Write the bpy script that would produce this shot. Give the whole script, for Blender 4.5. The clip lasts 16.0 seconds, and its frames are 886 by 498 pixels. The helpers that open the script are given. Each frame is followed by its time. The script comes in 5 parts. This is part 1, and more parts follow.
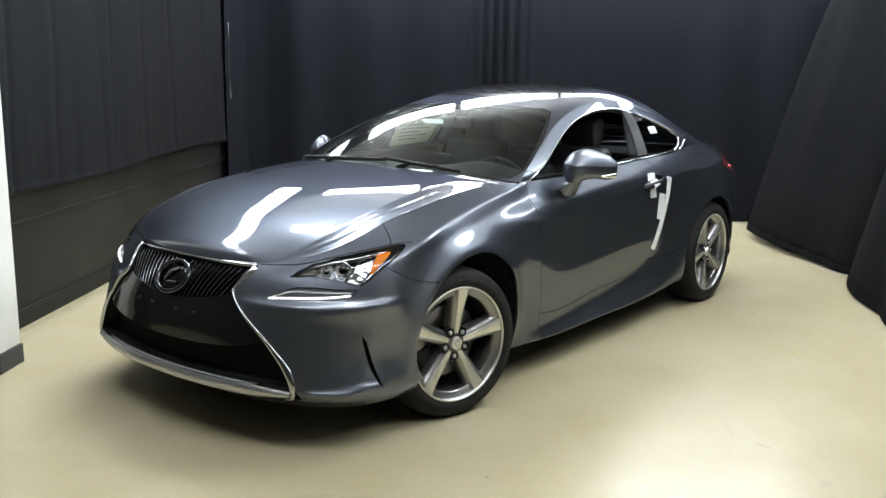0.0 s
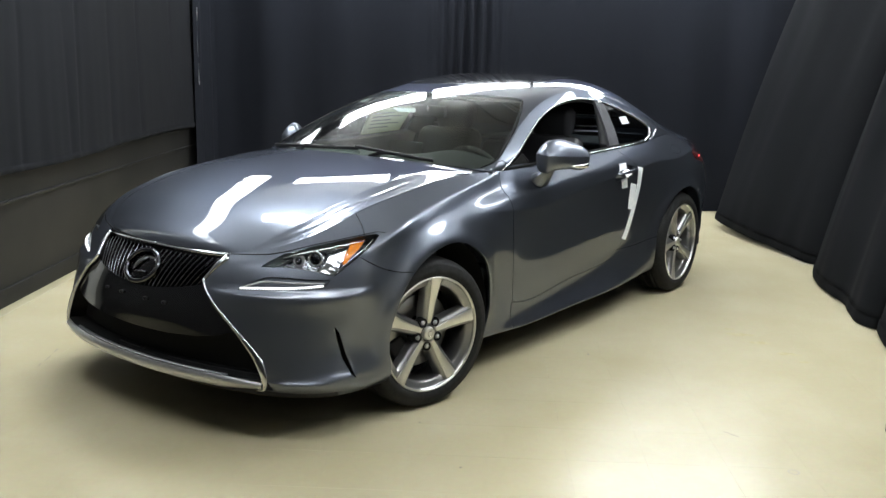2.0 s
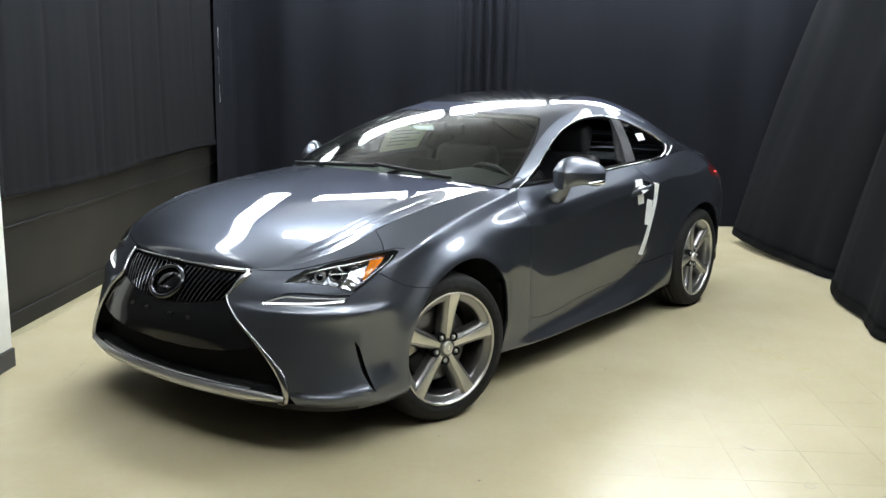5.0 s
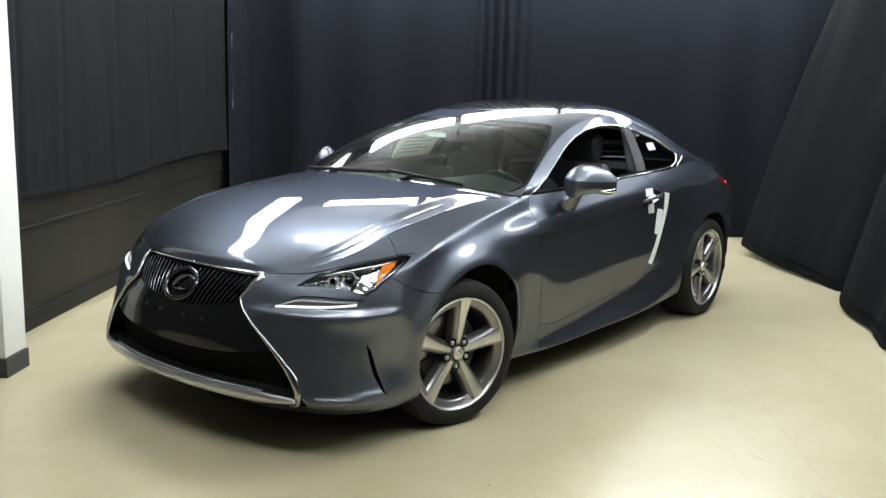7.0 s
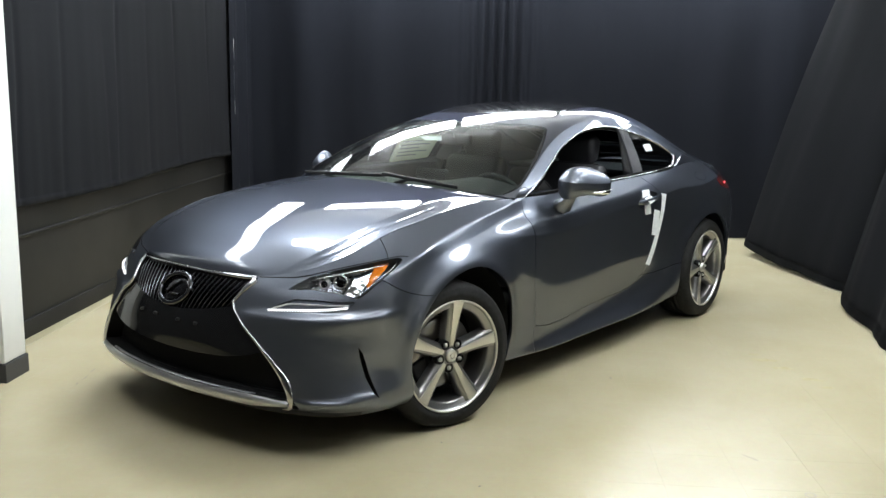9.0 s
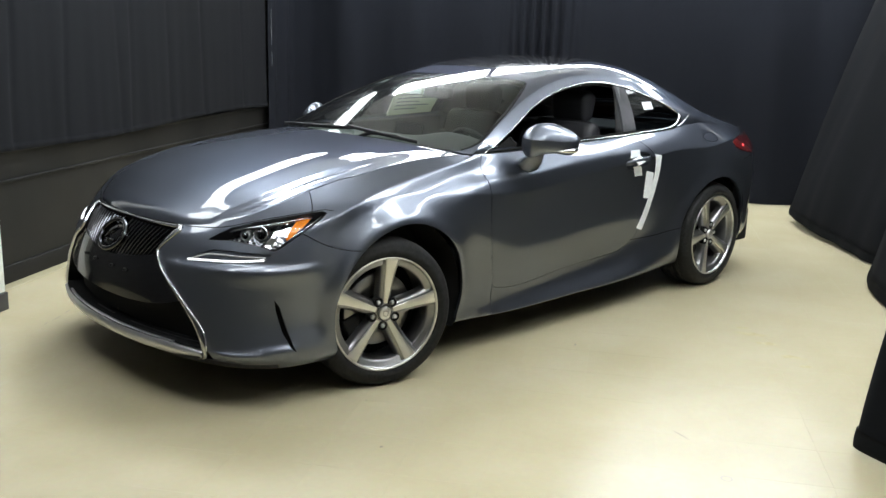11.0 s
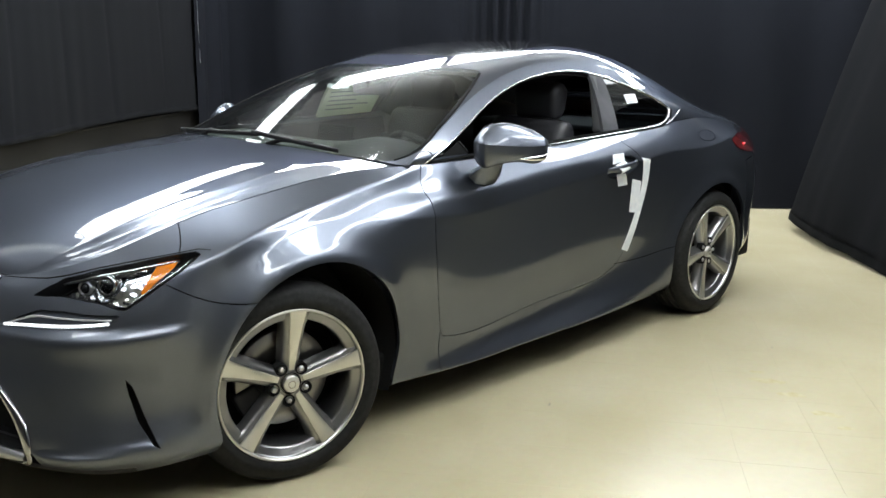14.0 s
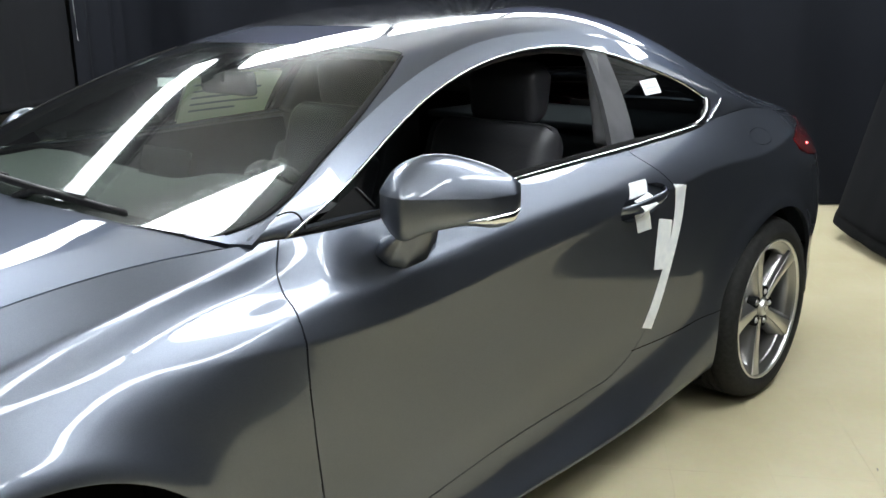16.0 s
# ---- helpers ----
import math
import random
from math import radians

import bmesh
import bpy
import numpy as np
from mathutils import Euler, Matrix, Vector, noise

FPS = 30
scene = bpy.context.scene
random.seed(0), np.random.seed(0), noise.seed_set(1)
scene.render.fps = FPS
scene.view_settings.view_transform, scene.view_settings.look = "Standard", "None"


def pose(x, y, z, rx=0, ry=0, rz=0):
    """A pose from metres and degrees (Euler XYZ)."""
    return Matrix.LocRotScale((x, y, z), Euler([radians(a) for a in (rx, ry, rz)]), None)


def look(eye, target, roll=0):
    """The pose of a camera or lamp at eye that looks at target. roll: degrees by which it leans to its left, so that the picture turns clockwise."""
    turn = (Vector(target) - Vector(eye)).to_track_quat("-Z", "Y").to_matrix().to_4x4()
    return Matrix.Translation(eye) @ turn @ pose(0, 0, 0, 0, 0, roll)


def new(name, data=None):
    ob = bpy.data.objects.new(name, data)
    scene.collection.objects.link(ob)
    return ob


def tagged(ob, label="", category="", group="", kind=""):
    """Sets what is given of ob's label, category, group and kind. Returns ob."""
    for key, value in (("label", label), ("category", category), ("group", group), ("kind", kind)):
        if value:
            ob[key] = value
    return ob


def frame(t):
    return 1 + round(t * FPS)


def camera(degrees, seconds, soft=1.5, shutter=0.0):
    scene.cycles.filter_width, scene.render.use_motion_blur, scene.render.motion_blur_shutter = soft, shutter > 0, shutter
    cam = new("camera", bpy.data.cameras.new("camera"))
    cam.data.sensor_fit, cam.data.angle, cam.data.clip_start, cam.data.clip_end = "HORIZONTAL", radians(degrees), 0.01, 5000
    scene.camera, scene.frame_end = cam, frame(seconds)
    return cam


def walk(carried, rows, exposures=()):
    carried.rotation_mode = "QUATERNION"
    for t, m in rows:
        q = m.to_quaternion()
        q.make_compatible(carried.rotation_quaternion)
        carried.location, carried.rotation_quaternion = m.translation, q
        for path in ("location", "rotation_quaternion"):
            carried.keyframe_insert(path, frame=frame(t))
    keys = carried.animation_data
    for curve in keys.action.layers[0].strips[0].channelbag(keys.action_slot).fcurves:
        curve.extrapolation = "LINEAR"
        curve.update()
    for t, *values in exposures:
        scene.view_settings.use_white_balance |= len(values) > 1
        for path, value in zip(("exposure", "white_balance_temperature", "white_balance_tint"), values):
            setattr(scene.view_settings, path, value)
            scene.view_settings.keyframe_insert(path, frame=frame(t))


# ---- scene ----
cam = camera(52.0, 16.0)
PATH = [
    (0, (3.021, 3.183, 1.504), (1.481, 1.969, 1.115), 0.8),
    (0.5, (3.03, 3.178, 1.51), (1.489, 1.963, 1.123), 1.0),
    (1, (3.029, 3.174, 1.515), (1.491, 1.961, 1.108), 1.0),
    (1.5, (3.02, 3.169, 1.496), (1.46, 1.988, 1.081), 0.4),
    (2, (3.021, 3.16, 1.512), (1.443, 2.004, 1.097), 1.4),
    (2.5, (3.026, 3.155, 1.519), (1.441, 2.006, 1.11), 1.5),
    (3, (3.03, 3.172, 1.531), (1.45, 2.016, 1.123), 1.6),
    (3.5, (3.028, 3.183, 1.507), (1.456, 2.013, 1.109), 1.3),
    (4, (3.038, 3.187, 1.532), (1.476, 2.002, 1.135), 1.2),
    (6.5, (3.107, 3.194, 1.514), (1.546, 1.998, 1.151), 0.9),
    (7, (3.11, 3.196, 1.521), (1.557, 1.99, 1.156), 1.7),
    (7.5, (3.114, 3.193, 1.515), (1.565, 1.98, 1.153), 1.7),
    (8, (3.117, 3.188, 1.522), (1.57, 1.976, 1.149), 1.7),
    (8.5, (3.119, 3.205, 1.528), (1.571, 1.997, 1.146), 2.0),
    (9, (3.072, 3.271, 1.522), (1.533, 2.045, 1.164), 1.1),
    (9.5, (2.952, 3.45, 1.524), (1.45, 2.187, 1.137), 1.9),
    (9.7, (2.908, 3.501, 1.523), (1.414, 2.235, 1.116), 2.0),
    (11.8, (2.33, 3.876, 1.499), (1.041, 2.413, 1.053), 1.0),
    (12, (2.326, 3.893, 1.483), (1.046, 2.417, 1.055), 0.6),
    (12.5, (2.285, 3.87, 1.456), (1.027, 2.379, 1.015), 1.0),
    (13, (2.159, 3.632, 1.431), (0.888, 2.151, 0.994), 0.5),
    (13.5, (1.993, 3.359, 1.442), (0.612, 1.991, 0.97), 1.1),
    (14, (1.652, 3.146, 1.427), (0.248, 1.795, 0.975), 0.7),
    (14.5, (1.394, 2.884, 1.414), (0.003, 1.533, 0.924), 1.4),
    (15, (1.09, 2.631, 1.446), (-0.32, 1.293, 0.975), 0.2),
    (15.5, (0.703, 2.431, 1.421), (-0.751, 1.132, 0.977), -0.1),
    (16, (0.335, 2.151, 1.407), (-1.084, 0.842, 0.886), -0.7),
]
walk(cam, [(t, look(eye, target, roll)) for t, eye, target, roll in PATH])

# ---- light ----
world = bpy.data.worlds.new("world")
scene.world = world
world.use_nodes = True
world.node_tree.nodes["Background"].inputs[0].default_value = (.05, .05, .055, 1)
world.node_tree.nodes["Background"].inputs[1].default_value = .3
EXPOSURE = 0.56
scene.view_settings.exposure = EXPOSURE

# room axes: the room stands at an angle to the car; du runs from the back curtain towards the camera, dv across
ROOM = math.radians(34.3)
DU, DV = Vector((math.cos(ROOM), math.sin(ROOM), 0)), Vector((-math.sin(ROOM), math.cos(ROOM), 0))
ROOM_POSE = pose(0, 0, 0, 0, 0, 34.3)          # local x = du, local y = dv
U_BACK, V_LEFT, V_RIGHT, U_FRONT, HIGH, LAMP = -5.12, -1.85, 3.75, 7.2, 3.40, 3.05


# ---- materials ----
def material(name, colour, rough=.5, metal=0.0, **more):
    m = bpy.data.materials.new(name)
    m.use_nodes = True
    b = m.node_tree.nodes["Principled BSDF"]
    b.inputs["Base Color"].default_value = (*colour, 1)
    b.inputs["Roughness"].default_value = rough
    b.inputs["Metallic"].default_value = metal
    for key, value in more.items():
        b.inputs[key.replace("_", " ")].default_value = value
    return m


def add(m, kind, **inputs):
    n = m.node_tree.nodes.new(kind)
    for key, value in inputs.items():
        n.inputs[key].default_value = value
    return n


def vary(m, scale, low, high, target="Base Color", detail=4.0, stretch=None, coords="Object"):
    """A noise between two colours (or values) on an input of the surface."""
    t = m.node_tree
    b = t.nodes["Principled BSDF"]
    co = t.nodes.new("ShaderNodeTexCoord")
    n = add(m, "ShaderNodeTexNoise", Scale=scale, Detail=detail)
    if stretch:
        mp = t.nodes.new("ShaderNodeMapping")
        mp.inputs["Scale"].default_value = stretch
        t.links.new(co.outputs[coords], mp.inputs[0])
        t.links.new(mp.outputs[0], n.inputs["Vector"])
    else:
        t.links.new(co.outputs[coords], n.inputs["Vector"])
    r = t.nodes.new("ShaderNodeValToRGB")
    r.color_ramp.elements[0].position, r.color_ramp.elements[1].position = .35, .65
    as_colour = lambda c: (*c, 1) if isinstance(c, tuple) else (c, c, c, 1)
    r.color_ramp.elements[0].color, r.color_ramp.elements[1].color = as_colour(low), as_colour(high)
    t.links.new(n.outputs["Fac"], r.inputs[0])
    t.links.new(r.outputs[0], b.inputs[target])
    return r


def bumps(m, scale, strength, distance=.002, stretch=None, detail=3.0, coords="Object"):
    t = m.node_tree
    co = t.nodes.new("ShaderNodeTexCoord")
    n = add(m, "ShaderNodeTexNoise", Scale=scale, Detail=detail)
    if stretch:
        mp = t.nodes.new("ShaderNodeMapping")
        mp.inputs["Scale"].default_value = stretch
        t.links.new(co.outputs[coords], mp.inputs[0])
        t.links.new(mp.outputs[0], n.inputs["Vector"])
    else:
        t.links.new(co.outputs[coords], n.inputs["Vector"])
    bp = add(m, "ShaderNodeBump", Strength=strength, Distance=distance)
    t.links.new(n.outputs["Fac"], bp.inputs["Height"])
    t.links.new(bp.outputs[0], t.nodes["Principled BSDF"].inputs["Normal"])
    return bp


PAINT = material("grey_metallic_paint", (.138, .151, .182), .36, .92, Coat_Weight=1.0, Coat_Roughness=.012, Coat_IOR=1.52, Specular_Tint=(.15, .16, .18, 1))
vary(PAINT, 900.0, (.124, .136, .165), (.152, .166, .199), detail=1.0)
BLACK_GLOSS = material("gloss_black", (.007, .007, .008), .10, Specular_IOR_Level=.32)
BLACK_PLASTIC = material("black_plastic", (.014, .014, .015), .5, Specular_IOR_Level=.25)
vary(BLACK_PLASTIC, 200.0, .42, .58, "Roughness")
DARK = material("dark_void", (.010, .010, .010), .9, Specular_IOR_Level=.15)
CHROME = material("chrome", (.82, .82, .84), .07, 1.0)
# chrome of the grille edges, darkened to stand for dark surroundings it would mirror
SHADED_CHROME = material("shaded_chrome", (.50, .50, .515), .13, 1.0)
SATIN = material("satin_chrome", (.64, .64, .645), .36, 1.0)
ALLOY = material("machined_alloy", (.72, .71, .68), .36, 1.0)
bumps(ALLOY, 300.0, .05, .001)
ALLOY_DARK = material("painted_alloy", (.29, .285, .28), .30, .85, Coat_Weight=.6, Coat_Roughness=.08)
RUBBER = material("tyre_rubber", (.011, .011, .011), .70, Specular_IOR_Level=.22)
vary(RUBBER, 60.0, (.010, .010, .010), (.018, .018, .0175))
bumps(RUBBER, 400.0, .2, .001)


def pane(name, tint, ior=1.5, haze=0.0):
    """A thin pane: lets light through with a tint and mirrors by Fresnel; haze is the share of the mirror that a dusty film spreads."""
    m = bpy.data.materials.new(name)
    m.use_nodes = True
    t = m.node_tree
    t.nodes.remove(t.nodes["Principled BSDF"])
    clear, gloss, film_, both, mix, fres = (t.nodes.new("ShaderNode" + k) for k in ("BsdfTransparent", "BsdfGlossy", "BsdfGlossy", "MixShader", "MixShader", "Fresnel"))
    clear.inputs[0].default_value = (*tint, 1)
    gloss.inputs["Roughness"].default_value = 0.02 if haze else 0.0
    film_.inputs["Roughness"].default_value = .16
    both.inputs[0].default_value = haze
    fres.inputs["IOR"].default_value = ior
    t.links.new(fres.outputs[0], mix.inputs[0])
    t.links.new(gloss.outputs[0], both.inputs[1])
    t.links.new(film_.outputs[0], both.inputs[2])
    t.links.new(clear.outputs[0], mix.inputs[1])
    t.links.new(both.outputs[0], mix.inputs[2])
    t.links.new(mix.outputs[0], t.nodes["Material Output"].inputs[0])
    return m


GLASS = pane("tinted_glass", (.60, .67, .61), 1.55, .18)
GLASS_DARK = pane("dark_tinted_glass", (.075, .088, .092), 1.24)
LENS = pane("clear_lens", (.93, .95, .96), 1.22)
HOUSING = material("lamp_housing", (.09, .09, .095), .3, .6)
FACETS = material("faceted_reflector", (.78, .78, .80), .13, 1.0)
bumps(FACETS, 46.0, .55, .014, detail=0.0)
FACETS_DARK = material("smoked_reflector", (.30, .30, .32), .16, 1.0)
bumps(FACETS_DARK, 60.0, .6, .012, detail=0.0)
AMBER = material("amber_lens", (.95, .26, .015), .15, 0.0, Coat_Weight=.6)
RED = material("red_lens", (.13, .004, .006), .12, 0.0, Coat_Weight=1.0)
LEATHER = material("black_leather", (.024, .024, .027), .5)
bumps(LEATHER, 120.0, .25, .002)
TRIM = material("grey_trim", (.12, .12, .125), .7)
PAPER = material("white_paper", (.80, .82, .84), .6)
vary(PAPER, 30.0, (.74, .77, .80), (.84, .86, .87))
INK = material("grey_print", (.25, .26, .27), .7)
STEEL = material("brake_steel", (.32, .31, .30), .38, 1.0)

FLOOR = material("floor_joint", (.36, .32, .20), .4)
vary(FLOOR, 3.0, (.35, .31, .195), (.38, .34, .215))
TILE = material("polished_vinyl_tile", (.50, .455, .32), .27)
_t = TILE.node_tree
_info, _hsv = _t.nodes.new("ShaderNodeObjectInfo"), _t.nodes.new("ShaderNodeHueSaturation")
_geo = _t.nodes.new("ShaderNodeNewGeometry")
_mix = add(TILE, "ShaderNodeMath")
_rng = _t.nodes.new("ShaderNodeMapRange")
_rng.inputs["To Min"].default_value, _rng.inputs["To Max"].default_value = .994, 1.006
_big = add(TILE, "ShaderNodeTexNoise", Scale=1.6, Detail=6.0)
_fine = add(TILE, "ShaderNodeTexNoise", Scale=38.0, Detail=5.0)
_r1, _r2 = _t.nodes.new("ShaderNodeValToRGB"), _t.nodes.new("ShaderNodeMixRGB")
_r1.color_ramp.elements[0].color, _r1.color_ramp.elements[1].color = (.466, .408, .250, 1), (.548, .490, .338, 1)
_r1.color_ramp.elements[0].position, _r1.color_ramp.elements[1].position = .2, .8
_r2.blend_type = "MULTIPLY"
_r2.inputs[0].default_value = .10
_mix.operation = "FRACT"
_add = add(TILE, "ShaderNodeMath")
_t.links.new(_geo.outputs["Position"], _big.inputs["Vector"])
_t.links.new(_geo.outputs["Position"], _fine.inputs["Vector"])
_t.links.new(_big.outputs["Fac"], _r1.inputs[0])
_t.links.new(_r1.outputs[0], _r2.inputs[1])
_t.links.new(_fine.outputs["Color"], _r2.inputs[2])
_t.links.new(_info.outputs["Random"], _add.inputs[0])
_t.links.new(_geo.outputs["Random Per Island"], _add.inputs[1])
_t.links.new(_add.outputs[0], _mix.inputs[0])
_t.links.new(_mix.outputs[0], _rng.inputs["Value"])
_t.links.new(_rng.outputs[0], _hsv.inputs["Value"])
_t.links.new(_r2.outputs[0], _hsv.inputs["Color"])
_t.links.new(_hsv.outputs[0], _t.nodes["Principled BSDF"].inputs["Base Color"])
CLOTH_WALL = material("thin_black_cloth", (.0074, .0079, .0098), .9, Specular_IOR_Level=.12)
bumps(CLOTH_WALL, 300.0, .2, .001)
CLOTH = material("black_drape_cloth", (.0068, .0077, .0112), .88, Specular_IOR_Level=.12)
bumps(CLOTH, 350.0, .25, .001)
CLOTH_SIDE = material("charcoal_drape_cloth", (.0145, .0155, .0185), .88, Specular_IOR_Level=.15)
bumps(CLOTH_SIDE, 350.0, .25, .001)
MID_WALL = material("pale_grey_wall_paint", (.60, .60, .59), .6)
vary(MID_WALL, 2.5, (.57, .57, .56), (.63, .63, .62), detail=6.0)
BLACK_WALL = material("black_painted_wall", (.011, .011, .0105), .5, Specular_IOR_Level=.25)
vary(BLACK_WALL, 2.0, (.008, .008, .008), (.017, .016, .015), detail=7.0)
WHITE = material("white_wall_paint", (.80, .80, .76), .55)
vary(WHITE, 3.0, (.77, .77, .73), (.82, .82, .78))
bumps(WHITE, 140.0, .1, .001)
COVE = material("dark_grey_rubber_base", (.05, .05, .052), .5)
CEIL = material("ceiling_tile", (.52, .52, .51), .9)
vary(CEIL, 60.0, (.49, .49, .48), (.55, .55, .54))
GREY_WALL = material("dark_grey_wall_paint", (.07, .07, .072), .6)
vary(GREY_WALL, 2.5, (.06, .06, .062), (.08, .08, .082), detail=6.0)


def glow(name, colour, power):
    m = material(name, (.8, .8, .8), .5)
    m.node_tree.nodes["Principled BSDF"].inputs["Emission Color"].default_value = (*colour, 1)
    m.node_tree.nodes["Principled BSDF"].inputs["Emission Strength"].default_value = power
    return m


TUBE = glow("lit_diffuser", (.90, .96, 1.0), 28.0)
TUBE_DIM = glow("dim_diffuser", (.90, .96, 1.0), 8.0)
TUBE_ROW = glow("row_diffuser", (.90, .96, 1.0), 15.0)
TUBE_SIDE = glow("side_diffuser", (.90, .96, 1.0), 14.0)
TUBE_SOFT = glow("soft_diffuser", (.92, .97, 1.0), 13.5)


# ---- mesh helpers ----
def finish(name, bm, mat, smooth=True):
    me = bpy.data.meshes.new(name)
    bm.normal_update()
    bm.to_mesh(me)
    bm.free()
    if smooth:
        me.shade_smooth()
    for m in (mat if isinstance(mat, (list, tuple)) else [mat]):
        me.materials.append(m)
    return me


def part(name, bm, mat, parent=None, label="", smooth=True):
    ob = new(name, finish(name, bm, mat, smooth))
    if parent is not None:
        ob.parent = parent
    if label:
        ob["label"] = label
    return ob


def empty(name, m=None):
    ob = new(name)
    if m is not None:
        ob.matrix_basis = m
    return ob


def add_box(bm, lo, hi, bevel=0.0, m=None):
    made = bmesh.ops.create_cube(bm, size=1)["verts"]
    for v in made:
        v.co = Vector([lo[i] + (hi[i] - lo[i]) * (v.co[i] + .5) for i in range(3)])
    if bevel:
        edges = list({e for v in made for e in v.link_edges})
        out = bmesh.ops.bevel(bm, geom=edges, offset=bevel, segments=2, affect="EDGES", profile=.6)
        made = list({v for f in out["faces"] for v in f.verts} | {v for v in made if v.is_valid})
    if m is not None:
        bmesh.ops.transform(bm, matrix=m, verts=[v for v in made if v.is_valid])
    return bm


def box(lo, hi, bevel=0.0):
    return add_box(bmesh.new(), lo, hi, bevel)


def sharpen(ob, degrees=35):
    ob.data.set_sharp_from_angle(angle=radians(degrees))
    return ob


def lathe(profile, segments=72, closed=False, arc=2 * math.pi):
    """Turns a profile of (radius, y) round the y axis."""
    bm = bmesh.new()
    rings = []
    for i in range(segments):
        a = arc * i / segments
        rings.append([bm.verts.new((r * math.cos(a), y, r * math.sin(a))) for r, y in profile])
    for i in range(segments):
        a, b = rings[i], rings[(i + 1) % segments]
        for j in range(len(profile) - (0 if closed else 1)):
            k = (j + 1) % len(profile)
            bm.faces.new((a[j], b[j], b[k], a[k]))
    return bm


def tube(bm, points, radius, sides=8):
    """A round bar along points; radius may be a list."""
    pts = [Vector(p) for p in points]
    radii = radius if isinstance(radius, (list, tuple)) else [radius] * len(pts)
    rings, side_dir = [], None
    for i, p in enumerate(pts):
        d = (pts[min(i + 1, len(pts) - 1)] - pts[max(i - 1, 0)]).normalized()
        if side_dir is None:
            side_dir = d.orthogonal()
        side_dir = (side_dir - d * side_dir.dot(d)).normalized()
        up = d.cross(side_dir)
        rings.append([bm.verts.new(p + (side_dir * math.cos(2 * math.pi * k / sides) + up * math.sin(2 * math.pi * k / sides)) * radii[i]) for k in range(sides)])
    for a, b in zip(rings, rings[1:]):
        for k in range(sides):
            bm.faces.new((a[k], a[(k + 1) % sides], b[(k + 1) % sides], b[k]))
    bm.faces.new(rings[0][::-1])
    bm.faces.new(rings[-1])
    return bm


def grid_sheet(fn, nu, nv, thick=0.0):
    """A sheet from fn(a, b) with a, b in 0..1."""
    bm = bmesh.new()
    vs = [[bm.verts.new(fn(i / nu, j / nv)) for j in range(nv + 1)] for i in range(nu + 1)]
    for i in range(nu):
        for j in range(nv):
            bm.faces.new((vs[i][j], vs[i + 1][j], vs[i + 1][j + 1], vs[i][j + 1]))
    if thick:
        bmesh.ops.solidify(bm, geom=bm.faces[:], thickness=thick)
    return bm


# ---- room ----
def room_thing(name, bm, mat, label, category, kind="structure", smooth=False):
    ob = part(name, bm, mat, None, "", smooth)
    ob.matrix_basis = ROOM_POSE
    return tagged(ob, label, category, kind=kind)


def build_room():
    room_thing("floor", box((U_BACK - .6, V_LEFT - .6, -.12), (U_FRONT + .2, V_RIGHT + 1.2, .0034)), FLOOR, "polished beige vinyl tile floor with faint joints and scuffs", "floor")
    room_thing("ceiling", box((U_BACK - .6, V_LEFT - .6, HIGH), (U_FRONT + .2, V_RIGHT + 1.2, HIGH + .1)), CEIL, "off-white tiled ceiling above the car", "ceiling")
    room_thing("wall_left", box((U_BACK - .3, V_LEFT - .2, 0), (0.0, V_LEFT, HIGH)), BLACK_WALL, "black painted wall with a ledge rail", "wall")
    room_thing("wall_back", box((U_BACK - .6, V_LEFT - .3, 0), (U_BACK - .4, V_RIGHT + 1.2, HIGH)), BLACK_WALL, "black painted wall behind the curtain", "wall")
    room_thing("wall_right", box((U_BACK - .4, V_RIGHT + .45, 0), (U_FRONT, V_RIGHT + .65, HIGH)), MID_WALL, "plain pale grey wall behind the drapes", "wall")
    room_thing("wall_front", box((U_FRONT, V_LEFT - .3, 0), (U_FRONT + .2, V_RIGHT + 1.2, HIGH)), GREY_WALL, "plain dark grey wall", "wall")
    room_thing("wall_side", box((.22, V_LEFT - .2, 0), (U_FRONT, V_LEFT, HIGH)), GREY_WALL, "plain dark grey wall", "wall")
    room_thing("pillar", box((0.0, V_LEFT - .2, .102), (.20, -1.522, HIGH), .006), WHITE, "white painted square pillar beside the black wall", "pillar")
    room_thing("baseboard", box((-.008, V_LEFT - .18, 0), (.208, -1.514, .10), .004), COVE, "dark grey rubber baseboard round the pillar", "baseboard")


def fold(a, b):
    return noise.noise(Vector((a, b, 3.7)))


